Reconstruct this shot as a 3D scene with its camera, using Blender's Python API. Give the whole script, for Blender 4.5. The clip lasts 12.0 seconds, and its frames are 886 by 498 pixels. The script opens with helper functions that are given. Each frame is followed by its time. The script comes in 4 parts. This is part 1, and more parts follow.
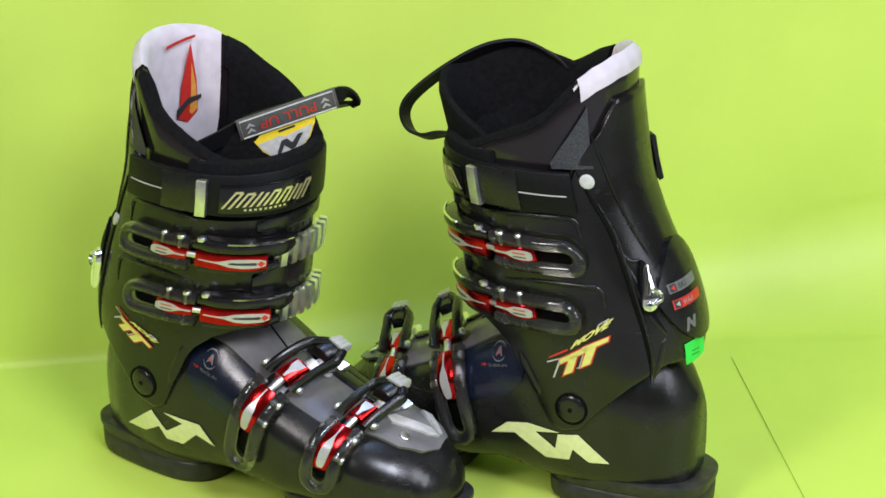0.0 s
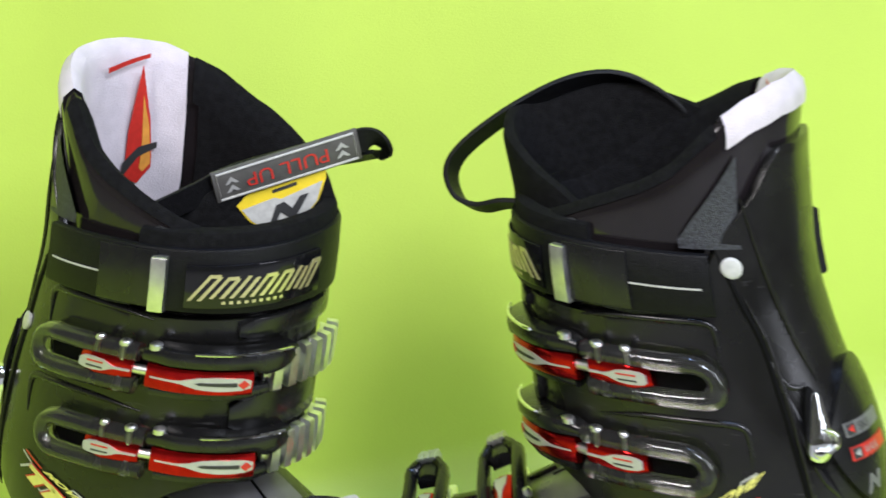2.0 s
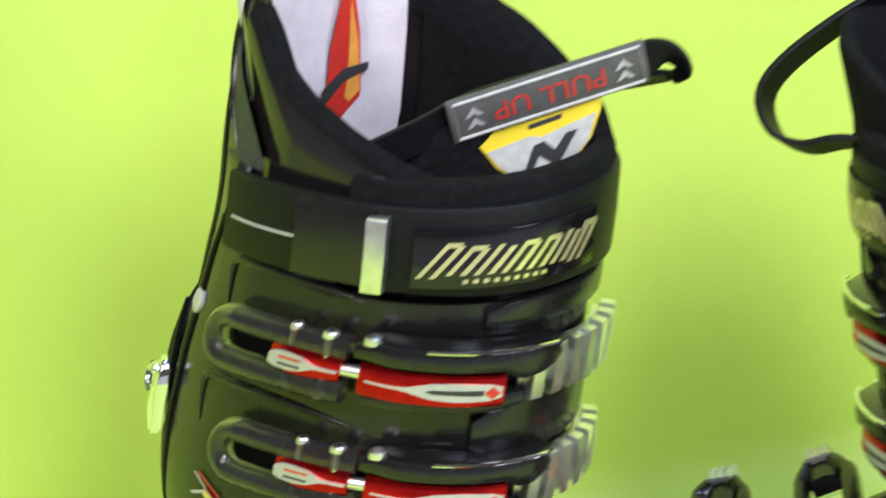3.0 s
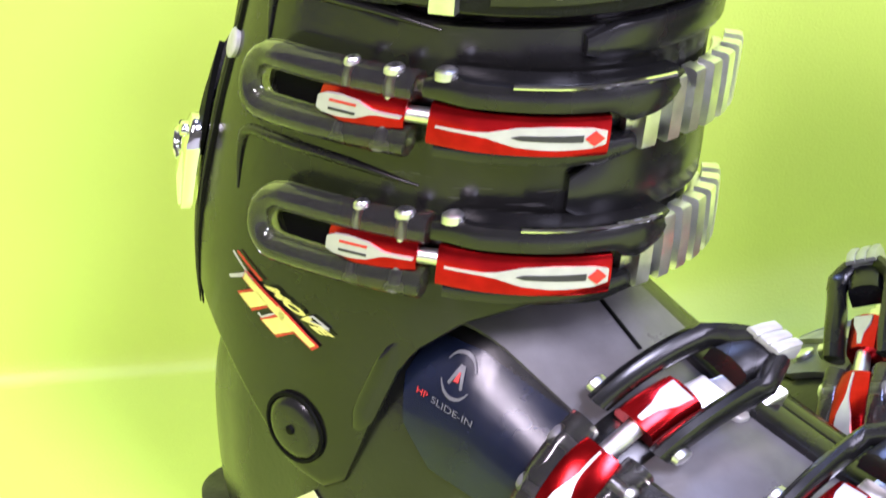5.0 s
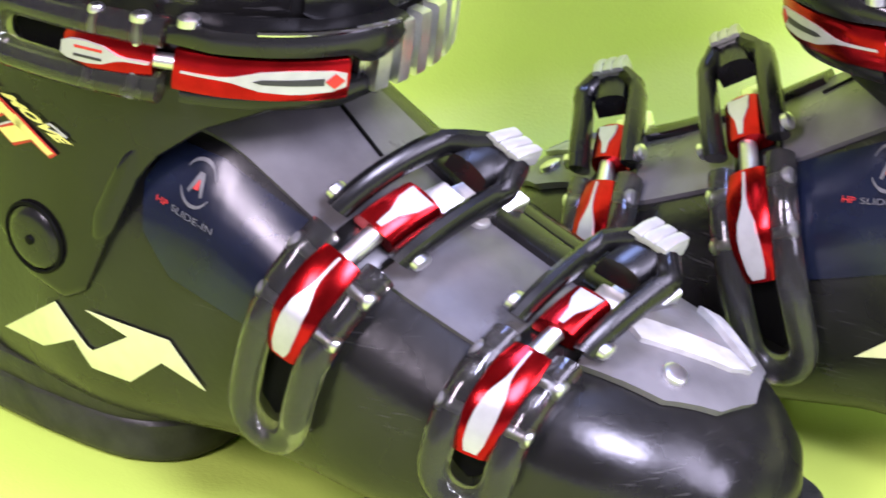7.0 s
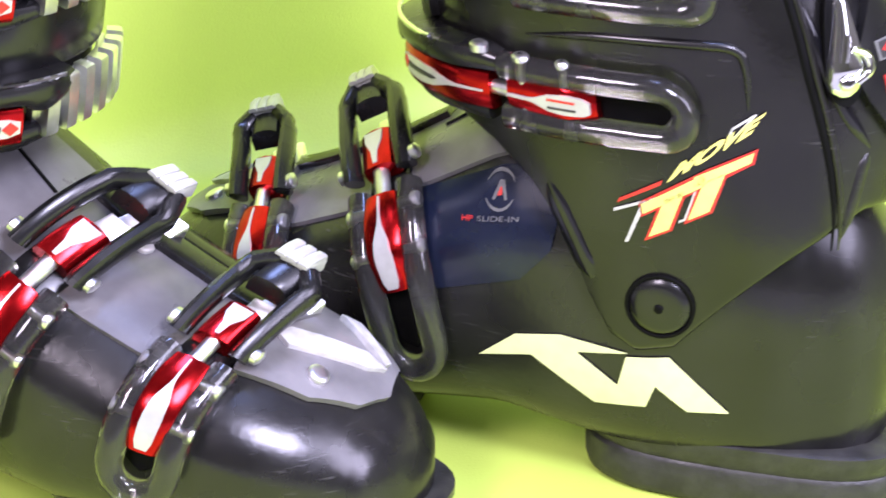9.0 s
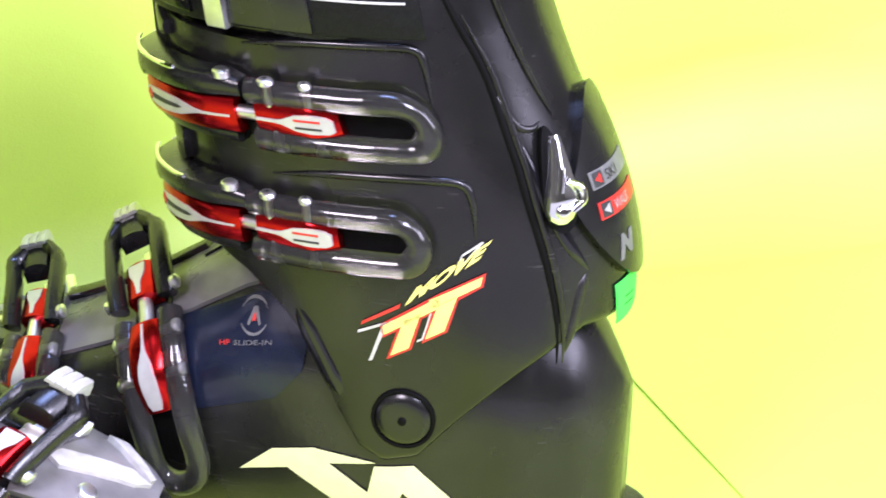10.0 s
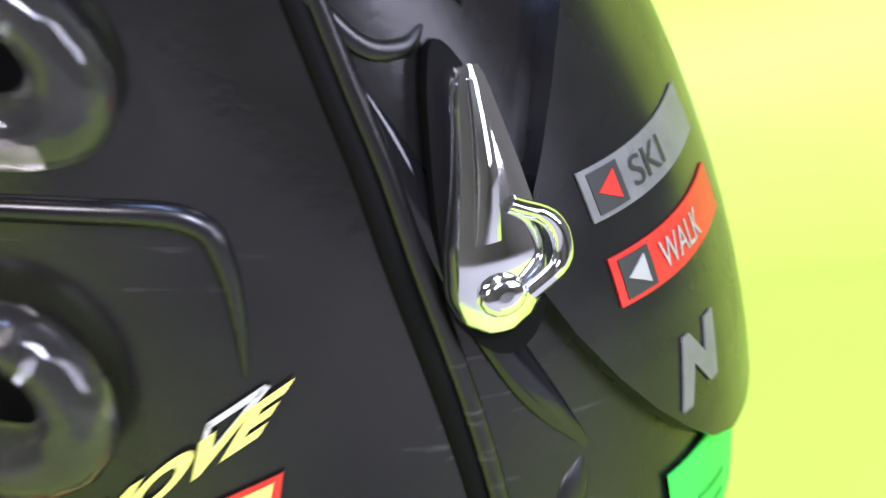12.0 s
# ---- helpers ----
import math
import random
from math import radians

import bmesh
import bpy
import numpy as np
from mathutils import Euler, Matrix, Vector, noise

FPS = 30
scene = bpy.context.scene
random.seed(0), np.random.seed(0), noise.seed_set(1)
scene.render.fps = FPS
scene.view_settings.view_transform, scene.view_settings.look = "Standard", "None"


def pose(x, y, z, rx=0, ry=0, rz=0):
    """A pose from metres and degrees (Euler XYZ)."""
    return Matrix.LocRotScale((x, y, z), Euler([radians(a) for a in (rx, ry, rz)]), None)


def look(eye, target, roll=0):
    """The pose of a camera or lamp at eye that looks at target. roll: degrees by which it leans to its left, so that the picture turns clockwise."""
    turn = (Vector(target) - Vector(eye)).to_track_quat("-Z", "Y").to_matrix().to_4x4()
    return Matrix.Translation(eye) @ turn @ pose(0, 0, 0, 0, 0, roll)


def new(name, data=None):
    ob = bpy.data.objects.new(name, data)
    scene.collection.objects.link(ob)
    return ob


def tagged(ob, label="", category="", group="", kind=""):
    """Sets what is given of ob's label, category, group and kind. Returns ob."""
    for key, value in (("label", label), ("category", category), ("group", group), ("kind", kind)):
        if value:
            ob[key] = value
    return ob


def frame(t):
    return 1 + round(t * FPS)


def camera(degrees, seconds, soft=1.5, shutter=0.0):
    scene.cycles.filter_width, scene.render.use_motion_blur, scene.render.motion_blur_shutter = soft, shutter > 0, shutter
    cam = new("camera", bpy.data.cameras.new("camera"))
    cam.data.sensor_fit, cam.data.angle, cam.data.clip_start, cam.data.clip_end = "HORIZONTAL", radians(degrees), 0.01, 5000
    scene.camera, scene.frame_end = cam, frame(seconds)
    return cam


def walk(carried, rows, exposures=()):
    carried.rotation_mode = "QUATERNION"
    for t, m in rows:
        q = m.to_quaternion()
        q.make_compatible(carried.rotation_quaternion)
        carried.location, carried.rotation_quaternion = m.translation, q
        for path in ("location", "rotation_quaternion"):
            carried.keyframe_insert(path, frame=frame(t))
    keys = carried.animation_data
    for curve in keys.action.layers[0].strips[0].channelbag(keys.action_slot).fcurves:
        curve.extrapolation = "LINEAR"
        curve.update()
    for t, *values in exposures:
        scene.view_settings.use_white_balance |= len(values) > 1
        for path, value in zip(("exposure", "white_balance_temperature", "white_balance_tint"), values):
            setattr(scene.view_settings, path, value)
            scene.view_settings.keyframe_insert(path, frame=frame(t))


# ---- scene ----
from mathutils.bvhtree import BVHTree

# ------------------------------------------------------------------ camera
cam = camera(22.0, 12.0, soft=1.6, shutter=0.35)
walk(cam, [
    (0.0, look((0.2717, -1.5717, 0.7653), (0.2604, -1.0137, 0.5451), -0.74)),
    (0.5, look((0.1868, -1.4734, 0.6789), (0.2107, -0.9090, 0.4768), 0.56)),
    (1.0, look((0.1864, -1.3619, 0.6290), (0.2144, -0.7941, 0.4370), 0.86)),
    (1.5, look((0.2009, -1.2630, 0.5835), (0.2249, -0.6897, 0.4080), 0.74)),
    (2.0, look((0.1821, -1.1226, 0.5481), (0.1981, -0.5477, 0.3773), 1.01)),
    (2.5, look((0.1784, -0.9911, 0.5166), (0.1632, -0.4172, 0.3421), 0.40)),
    (3.0, look((0.1405, -0.8488, 0.4735), (0.1109, -0.2795, 0.2865), -0.50)),
    (3.2, look((0.1247, -0.8070, 0.4424), (0.0963, -0.2344, 0.2654), -0.62)),
    (4.8, look((0.1322, -0.7245, 0.3912), (0.0851, -0.1660, 0.1771), -1.67)),
    (5.0, look((0.1291, -0.7242, 0.3904), (0.0803, -0.1684, 0.1698), -1.90)),
    (5.5, look((0.1313, -0.7235, 0.3865), (0.0820, -0.1743, 0.1499), -2.34)),
    (6.0, look((0.1320, -0.7239, 0.3813), (0.0953, -0.1784, 0.1342), -1.55)),
    (6.5, look((0.1383, -0.7233, 0.3808), (0.1234, -0.1808, 0.1249), -0.63)),
    (7.0, look((0.1434, -0.7236, 0.3812), (0.1495, -0.1833, 0.1202), 0.29)),
    (7.5, look((0.1486, -0.7214, 0.3831), (0.1847, -0.1856, 0.1155), 1.51)),
    (7.7, look((0.1495, -0.7238, 0.3842), (0.1973, -0.1886, 0.1173), 1.97)),
    (9.3, look((0.1637, -0.8462, 0.4380), (0.2508, -0.3077, 0.1882), 2.07)),
    (9.5, look((0.1649, -0.8659, 0.4451), (0.2625, -0.3250, 0.2045), 2.50)),
    (10.0, look((0.1675, -0.8720, 0.4589), (0.2979, -0.3333, 0.2292), 2.38)),
    (10.5, look((0.1821, -0.8298, 0.4456), (0.3189, -0.2900, 0.2221), 2.61)),
    (11.0, look((0.1929, -0.7553, 0.4082), (0.3417, -0.2162, 0.1909), 3.16)),
    (11.6, look((0.2770, -0.5410, 0.3360), (0.4115, 0.0003, 0.1085), 2.60)),
    (12.0, look((0.3342, -0.3958, 0.2880), (0.4275, 0.1369, 0.0290), -0.30)),
], exposures=[(0.0, -0.44, 6300, 18), (1.0, -0.35, 6250, 18), (1.5, -0.31, 6250, 17), (2.5, -0.12, 6200, 17), (3.2, 0.04, 6150, 18), (4.8, 0.5, 5950, 38), (6.5, 0.4, 5950, 42), (7.7, 0.48, 5900, 42), (9.3, 0.68, 5900, 42), (10.5, 0.42, 5950, 32), (11.0, 0.02, 5950, 28), (11.5, -0.13, 5900, 50), (12.0, 0.32, 5900, 31)])

# ------------------------------------------------------------------ world and lamps
world = bpy.data.worlds.new("added_room_light")
scene.world = world
world.use_nodes = True
world.node_tree.nodes["Background"].inputs[0].default_value = (0.9, 0.95, 1.0, 1)
world.node_tree.nodes["Background"].inputs[1].default_value = 0.3


def area_lamp(name, eye, target, size_x, size_y, watts, colour):
    data = bpy.data.lights.new(name, "AREA")
    data.shape, data.size, data.size_y = "RECTANGLE", size_x, size_y
    data.energy, data.color = watts, colour
    ob = new(name, data)
    ob.matrix_world = look(eye, target)
    return ob


# No lamp is seen: this one and the next are placed by the cast shadows
area_lamp("added_room_light", (-0.95, -1.58, 1.60), (0.15, 0.0, 0.1), 0.5, 0.75, 34, (1.0, 0.97, 0.90))
area_lamp("unseen_cool_light", (0.80, -1.45, 1.50), (0.25, 0.0, 0.15), 0.5, 0.55, 38, (0.86, 0.93, 1.0))
# unseen lamp on the right, added for sheen on the cuff's rear side
area_lamp("unseen_cool_light", (1.75, -1.20, 1.05), (0.3, 0.0, 0.15), 0.7, 1.0, 21, (0.90, 0.95, 1.0))
# unseen blue lamp overhead, added for bluish sheen on upward faces
area_lamp("unseen_blue_light", (0.35, -0.25, 2.35), (0.3, -0.1, 0.0), 0.3, 0.6, 15, (0.40, 0.60, 1.0))


# ------------------------------------------------------------------ materials
def mat(name, colour, rough=0.5, metal=0.0, vary=0.0, scale=60.0, bump=0.0, bump_scale=300.0, rough_vary=0.0, second=None, coat=0.0, glass=0.0, scuff=0.0, gloss=0.5):
    """A Principled material with colour and roughness broken up at two scales and fine relief."""
    m = bpy.data.materials.new(name)
    m.use_nodes = True
    nt = m.node_tree
    b = nt.nodes["Principled BSDF"]
    b.inputs["Base Color"].default_value = (*colour, 1)
    b.inputs["Roughness"].default_value = rough
    b.inputs["Metallic"].default_value = metal
    b.inputs["Specular IOR Level"].default_value = gloss
    b.inputs["Coat Weight"].default_value = coat
    b.inputs["Coat Roughness"].default_value = 0.08
    b.inputs["Transmission Weight"].default_value = glass
    co = nt.nodes.new("ShaderNodeTexCoord")

    def noise_node(sc, detail):
        n = nt.nodes.new("ShaderNodeTexNoise")
        n.inputs["Scale"].default_value = sc
        n.inputs["Detail"].default_value = detail
        nt.links.new(co.outputs["Object"], n.inputs["Vector"])
        return n

    if vary > 0:
        n = noise_node(scale, 6)
        mix = nt.nodes.new("ShaderNodeMix")
        mix.data_type = "RGBA"
        other = second or tuple(min(1, c * (1 + vary)) for c in colour)
        mix.inputs[6].default_value = (*(c * (1 - vary) for c in colour), 1)
        mix.inputs[7].default_value = (*other, 1)
        ramp = nt.nodes.new("ShaderNodeMapRange")
        ramp.inputs[1].default_value, ramp.inputs[2].default_value = 0.35, 0.65
        nt.links.new(n.outputs["Fac"], ramp.inputs[0])
        nt.links.new(ramp.outputs[0], mix.inputs[0])
        nt.links.new(mix.outputs[2], b.inputs["Base Color"])
    if scuff > 0:
        # fine pale scratches drawn out along the surface
        mp = nt.nodes.new("ShaderNodeMapping")
        mp.inputs["Scale"].default_value = (90, 90, 900)
        mp.inputs["Rotation"].default_value = (0.5, 0.35, 0.2)
        nt.links.new(co.outputs["Object"], mp.inputs["Vector"])
        n = nt.nodes.new("ShaderNodeTexNoise")
        n.inputs["Scale"].default_value = 1.0
        n.inputs["Detail"].default_value = 3
        nt.links.new(mp.outputs[0], n.inputs["Vector"])
        big = noise_node(22, 3)
        r1 = nt.nodes.new("ShaderNodeMapRange")
        r1.inputs[1].default_value, r1.inputs[2].default_value = 0.62, 0.72
        nt.links.new(n.outputs["Fac"], r1.inputs[0])
        r2 = nt.nodes.new("ShaderNodeMapRange")
        r2.inputs[1].default_value, r2.inputs[2].default_value = 0.48, 0.64
        r2.inputs[4].default_value = scuff
        nt.links.new(big.outputs["Fac"], r2.inputs[0])
        mul = nt.nodes.new("ShaderNodeMath")
        mul.operation = "MULTIPLY"
        nt.links.new(r1.outputs[0], mul.inputs[0])
        nt.links.new(r2.outputs[0], mul.inputs[1])
        sm = nt.nodes.new("ShaderNodeMix")
        sm.data_type = "RGBA"
        old = b.inputs["Base Color"].links
        if old:
            nt.links.new(old[0].from_socket, sm.inputs[6])
        else:
            sm.inputs[6].default_value = (*colour, 1)
        sm.inputs[7].default_value = (0.16, 0.155, 0.15, 1)
        nt.links.new(mul.outputs[0], sm.inputs[0])
        nt.links.new(sm.outputs[2], b.inputs["Base Color"])
    if rough_vary > 0:
        n = noise_node(scale * 0.6, 8)
        r = nt.nodes.new("ShaderNodeMapRange")
        r.inputs[1].default_value, r.inputs[2].default_value = 0.3, 0.7
        r.inputs[3].default_value, r.inputs[4].default_value = max(0.02, rough - rough_vary), rough + rough_vary
        nt.links.new(n.outputs["Fac"], r.inputs[0])
        nt.links.new(r.outputs[0], b.inputs["Roughness"])
    if bump > 0:
        n = noise_node(bump_scale, 4)
        u = nt.nodes.new("ShaderNodeBump")
        u.inputs["Strength"].default_value = bump
        u.inputs["Distance"].default_value = 0.001
        nt.links.new(n.outputs["Fac"], u.inputs["Height"])
        nt.links.new(u.outputs[0], b.inputs["Normal"])
    return m


M_plate = mat("toe_plate_grey", (0.165, 0.16, 0.158), 0.38, vary=0.2, scale=60, bump=0.1, bump_scale=600, rough_vary=0.08)
M_green = mat("lime_sheet", (0.54, 0.71, 0.105), 0.5, vary=0.05, scale=5, bump=0.15, bump_scale=900)
M_plaster = mat("room_paint", (0.22, 0.205, 0.18), 0.9, vary=0.04, scale=4, bump=0.2, bump_scale=120)
M_shell = mat("shell_plastic", (0.0070, 0.0068, 0.0063), 0.25, vary=0.3, scale=40, bump=0.05, bump_scale=500, rough_vary=0.13, scuff=0.22)
# paler than the cuff: top light on the upward-facing foot put into the colour
M_shell_toplit = mat("toplit_shell_plastic", (0.0095, 0.0092, 0.0087), 0.28, vary=0.25, scale=45, bump=0.08, bump_scale=420, rough_vary=0.11, scuff=0.25)
M_floor = mat("floor_paint", (0.28, 0.27, 0.26), 0.6, vary=0.06, scale=3, bump=0.1, bump_scale=90)
M_satin = mat("satin_grey_plastic", (0.12, 0.116, 0.118), 0.34, vary=0.15, scale=70, bump=0.06, bump_scale=700, rough_vary=0.09, scuff=0.4)
M_black = mat("black_plastic", (0.008, 0.008, 0.008), 0.26, vary=0.2, scale=90, rough_vary=0.06)
M_gloss = mat("gloss_black", (0.006, 0.006, 0.007), 0.10, vary=0.2, scale=60)
M_navy = mat("navy_panel", (0.006, 0.009, 0.022), 0.24, vary=0.25, scale=60, rough_vary=0.06)
# black for seams, and for shade painted into slots, grooves and recesses
M_shade_seam = mat("shade_and_seam_black", (0.003, 0.003, 0.003), 0.6, gloss=0.08)
M_rubber = mat("sole_rubber", (0.022, 0.022, 0.019), 0.5, vary=0.35, scale=120, bump=0.3, bump_scale=400, rough_vary=0.12)
M_cloth = mat("black_fabric", (0.005, 0.005, 0.0055), 0.9, vary=0.4, scale=300, bump=0.6, bump_scale=1500, gloss=0.15)
M_mesh = mat("woven_mesh", (0.030, 0.032, 0.036), 0.6, vary=0.6, scale=900, bump=0.9, bump_scale=1400)
M_collar = mat("lacquered_collar", (0.012, 0.0098, 0.0105), 0.12, vary=0.2, scale=30, rough_vary=0.05)
M_web = mat("webbing", (0.004, 0.004, 0.0048), 0.45, vary=0.4, scale=700, bump=0.35, bump_scale=1600, gloss=0.22)
M_white = mat("white_suede", (0.62, 0.57, 0.60), 0.95, vary=0.06, scale=90, bump=0.5, bump_scale=1200)
M_red = mat("red_anodised", (0.50, 0.012, 0.011), 0.19, 0.95, vary=0.15, scale=150, rough_vary=0.05)
M_rib = mat("light_grey_plastic", (0.50, 0.49, 0.48), 0.45, vary=0.25, scale=90, bump=0.1, bump_scale=500)
M_chrome = mat("chrome", (0.82, 0.83, 0.84), 0.09, 1.0, rough_vary=0.03, scale=90)
M_alu = mat("aluminium", (0.82, 0.82, 0.82), 0.36, 1.0, vary=0.08, scale=200, rough_vary=0.06)
M_clear = mat("smoky_clear_plastic", (0.27, 0.265, 0.25), 0.10, glass=0.94, rough_vary=0.04, scale=80, bump=0.06, bump_scale=260)
M_inlay = mat("silver_print", (0.50, 0.50, 0.48), 0.32, 0.35, vary=0.06, scale=200)
M_dull = mat("dull_silver_print", (0.15, 0.15, 0.145), 0.4, vary=0.1, scale=300)
M_ink = mat("dark_print", (0.03, 0.03, 0.03), 0.5)
M_lime = mat("pale_yellow_print", (0.72, 0.76, 0.38), 0.4, vary=0.05, scale=200)
M_bright = mat("yellow_print", (0.72, 0.68, 0.17), 0.4, vary=0.06, scale=220)
M_pale = mat("grey_print", (0.50, 0.50, 0.46), 0.4, vary=0.1, scale=300)
M_faint = mat("faint_grey_print", (0.13, 0.13, 0.135), 0.4, vary=0.15, scale=400)
M_redprint = mat("red_print", (0.55, 0.03, 0.02), 0.4, vary=0.1, scale=300)
M_yellow = mat("yellow_label", (0.80, 0.60, 0.02), 0.5, vary=0.05, scale=200)
M_orange = mat("orange_print", (0.72, 0.30, 0.04), 0.7, vary=0.1, scale=200)
M_sticker = mat("green_sticker", (0.02, 0.72, 0.07), 0.6, vary=0.05, scale=100)
M_badge = mat("grey_rubber_badge", (0.075, 0.072, 0.065), 0.6, vary=0.15, scale=200)
M_gold = mat("gold_print", (0.70, 0.66, 0.30), 0.22, 0.6, vary=0.1, scale=200)


# ------------------------------------------------------------------ mesh helpers
def interp(x, xs, ys):
    return float(np.interp(x, xs, ys))


SIDE = 1


def make(name, bm, material, parent, label="", smooth=True):
    """Links a bmesh in boot space (y outwards) as one mesh under parent, mirrored for the other foot."""
    if SIDE < 0:
        for v in bm.verts:
            v.co.y = -v.co.y
    bmesh.ops.recalc_face_normals(bm, faces=bm.faces)
    me = bpy.data.meshes.new(name)
    bm.to_mesh(me)
    bm.free()
    me.materials.append(material)
    if smooth:
        me.shade_smooth()
        me.set_sharp_from_angle(angle=radians(42))
    ob = new(name, me)
    ob.parent = parent
    if label:
        tagged(ob, label)
    return ob


def grid(rows, wrap=True, caps=False):
    """A bmesh from rows of points; wrap closes each row, caps closes the first and last."""
    bm = bmesh.new()
    vs = [[bm.verts.new(p) for p in r] for r in rows]
    for a, b in zip(vs, vs[1:]):
        n = len(a)
        for i in range(n if wrap else n - 1):
            j = (i + 1) % n
            bm.faces.new((a[i], a[j], b[j], b[i]))
    if caps:
        bm.faces.new(vs[0][::-1])
        bm.faces.new(vs[-1])
    return bm


def join(*parts):
    out = bmesh.new()
    for p in parts:
        me = bpy.data.meshes.new("tmp")
        p.to_mesh(me)
        p.free()
        out.from_mesh(me)
        bpy.data.meshes.remove(me)
    return out


def slab(f, s0, s1, lo, hi, h0, h1, n=14, r=0.001):
    """A strip with rounded edges along s, between w = lo(s) and hi(s) and from height h0(s) to h1(s), laid by the map f."""
    fn = [v if callable(v) else (lambda s, v=v: v) for v in (lo, hi, h0, h1)]
    rows = []
    for s in np.linspace(s0, s1, n):
        a, b, c, d = (g(s) for g in fn)
        e = min(r, (b - a) * 0.3, (d - c) * 0.45)
        rows.append([f(s, w, h) for w, h in ((a, c), (a, d - e), (a + e * 0.3, d - e * 0.3), (a + e, d), ((a + b) / 2, d + e * 0.12), (b - e, d), (b - e * 0.3, d - e * 0.3), (b, d - e), (b, c))])
    return grid(rows, caps=True)


def tube(f, path, rw, rh, n=10, closed=False):
    """An oval tube along (s, w, h) points, laid by the map f."""
    rows, m = [], len(path)
    for i in range(m):
        p = Vector(path[i])
        q0 = Vector(path[i - 1]) if i or closed else p
        q1 = Vector(path[(i + 1) % m]) if i < m - 1 or closed else p
        d = (q1 - q0).normalized()
        side = Vector((-d.y, d.x, 0))
        side = side.normalized() if side.length > 1e-6 else Vector((0, 1, 0))
        up = d.cross(side)
        rows.append([f(*(p + side * (rw * math.cos(t)) + up * (rh * math.sin(t)))) for t in (2 * math.pi * k / n for k in range(n))])
    if closed:
        rows.append(rows[0])
    return grid(rows, caps=not closed)


def plate(f, outline, h0, h1, cuts=3):
    """A flat piece with the given outline in (s, w), laid on the surface by f."""
    bm = bmesh.new()
    bm.faces.new([bm.verts.new((s, w, 0)) for s, w in outline])
    bm.normal_update()
    bmesh.ops.triangulate(bm, faces=bm.faces)
    reach = max(max(p[i] for p in outline) - min(p[i] for p in outline) for i in (0, 1))
    if reach > 3:
        bmesh.ops.subdivide_edges(bm, edges=bm.edges, cuts=cuts, use_grid_fill=True)
    else:
        limit = max(0.0022, reach / 26)
        for _ in range(6):
            long = [e for e in bm.edges if e.calc_length() > limit]
            if not long or not cuts:
                break
            bmesh.ops.subdivide_edges(bm, edges=long, cuts=1)
            bmesh.ops.triangulate(bm, faces=bm.faces)
    if h1 > h0:
        geo = bmesh.ops.extrude_face_region(bm, geom=bm.faces[:])
        for v in geo["geom"]:
            if isinstance(v, bmesh.types.BMVert):
                v.co.z = h1 - h0
    for v in bm.verts:
        v.co = f(v.co.x, v.co.y, h0 + v.co.z)
    return bm


def disc(f, s, w, r, h0, h1, n=20, dome=0.3):
    """A round head at (s, w)."""
    rows = []
    for k, h in ((1.0, h0), (1.0, h1 - (h1 - h0) * dome), (0.9, h1 - (h1 - h0) * dome * 0.4), (0.7, h1), (0.25, h1)):
        rows.append([f(s + r * k * math.cos(t), w + r * k * math.sin(t), h) for t in (2 * math.pi * i / n for i in range(n))])
    return grid(rows, caps=True)


def glyphs(text, f, h, width, height, lean=0.0, bold=0.0):
    """Raised lettering, its lower left corner at the map's origin, spread over width and height."""
    cu = bpy.data.curves.new("letters", "FONT")
    cu.body, cu.shear, cu.offset = text, lean, bold
    ob = bpy.data.objects.new("letters", cu)
    scene.collection.objects.link(ob)
    bpy.context.view_layer.update()
    me = bpy.data.meshes.new_from_object(ob.evaluated_get(bpy.context.evaluated_depsgraph_get()))
    bm = bmesh.new()
    bm.from_mesh(me)
    bpy.data.objects.remove(ob)
    bpy.data.curves.remove(cu)
    bpy.data.meshes.remove(me)
    xs = [v.co.x for v in bm.verts]
    ys = [v.co.y for v in bm.verts]
    x0, x1, y0, y1 = min(xs), max(xs), min(ys), max(ys)
    bmesh.ops.triangulate(bm, faces=bm.faces)
    for v in bm.verts:
        v.co = f((v.co.x - x0) / (x1 - x0) * width, (v.co.y - y0) / (y1 - y0) * height, h)
    return bm


def affine(f, o, u, v):
    """The map f seen through a frame: origin o and unit axes u, v in f's own plane."""
    return lambda s, w, h: f(o[0] + u[0] * s + v[0] * w, o[1] + u[1] * s + v[1] * w, h)


# ------------------------------------------------------------------ room and backdrop
def structure(name, bm, material, label, category="wall"):
    me = bpy.data.meshes.new(name)
    bmesh.ops.recalc_face_normals(bm, faces=bm.faces)
    bm.to_mesh(me)
    bm.free()
    me.materials.append(material)
    return tagged(new(name, me), label, category, kind="structure")


def box(x0, x1, y0, y1, z0, z1):
    bm = bmesh.new()
    bmesh.ops.create_cube(bm, size=1)
    for v in bm.verts:
        v.co = ((x0 + x1) / 2 + v.co.x * (x1 - x0), (y0 + y1) / 2 + v.co.y * (y1 - y0), (z0 + z1) / 2 + v.co.z * (z1 - z0))
    return bm


# plain room, out of view, added to close in the light and shape reflections
structure("floor", box(-2.2, 2.6, -2.6, 0.9, -0.11, -0.01), M_floor, "plain grey floor under the green sheet, added out of view", "floor")
structure("wall_north", box(-2.2, 2.6, 0.9, 1.0, -0.01, 2.5), M_plaster, "plain grey room wall out of view, added to enclose the set")
structure("wall_south", box(-2.2, 2.6, -2.7, -2.6, -0.01, 2.5), M_plaster, "plain grey room wall out of view, added to enclose the set")
structure("wall_west", box(-2.3, -2.2, -2.6, 0.9, -0.01, 2.5), M_plaster, "plain grey room wall out of view, added to enclose the set")
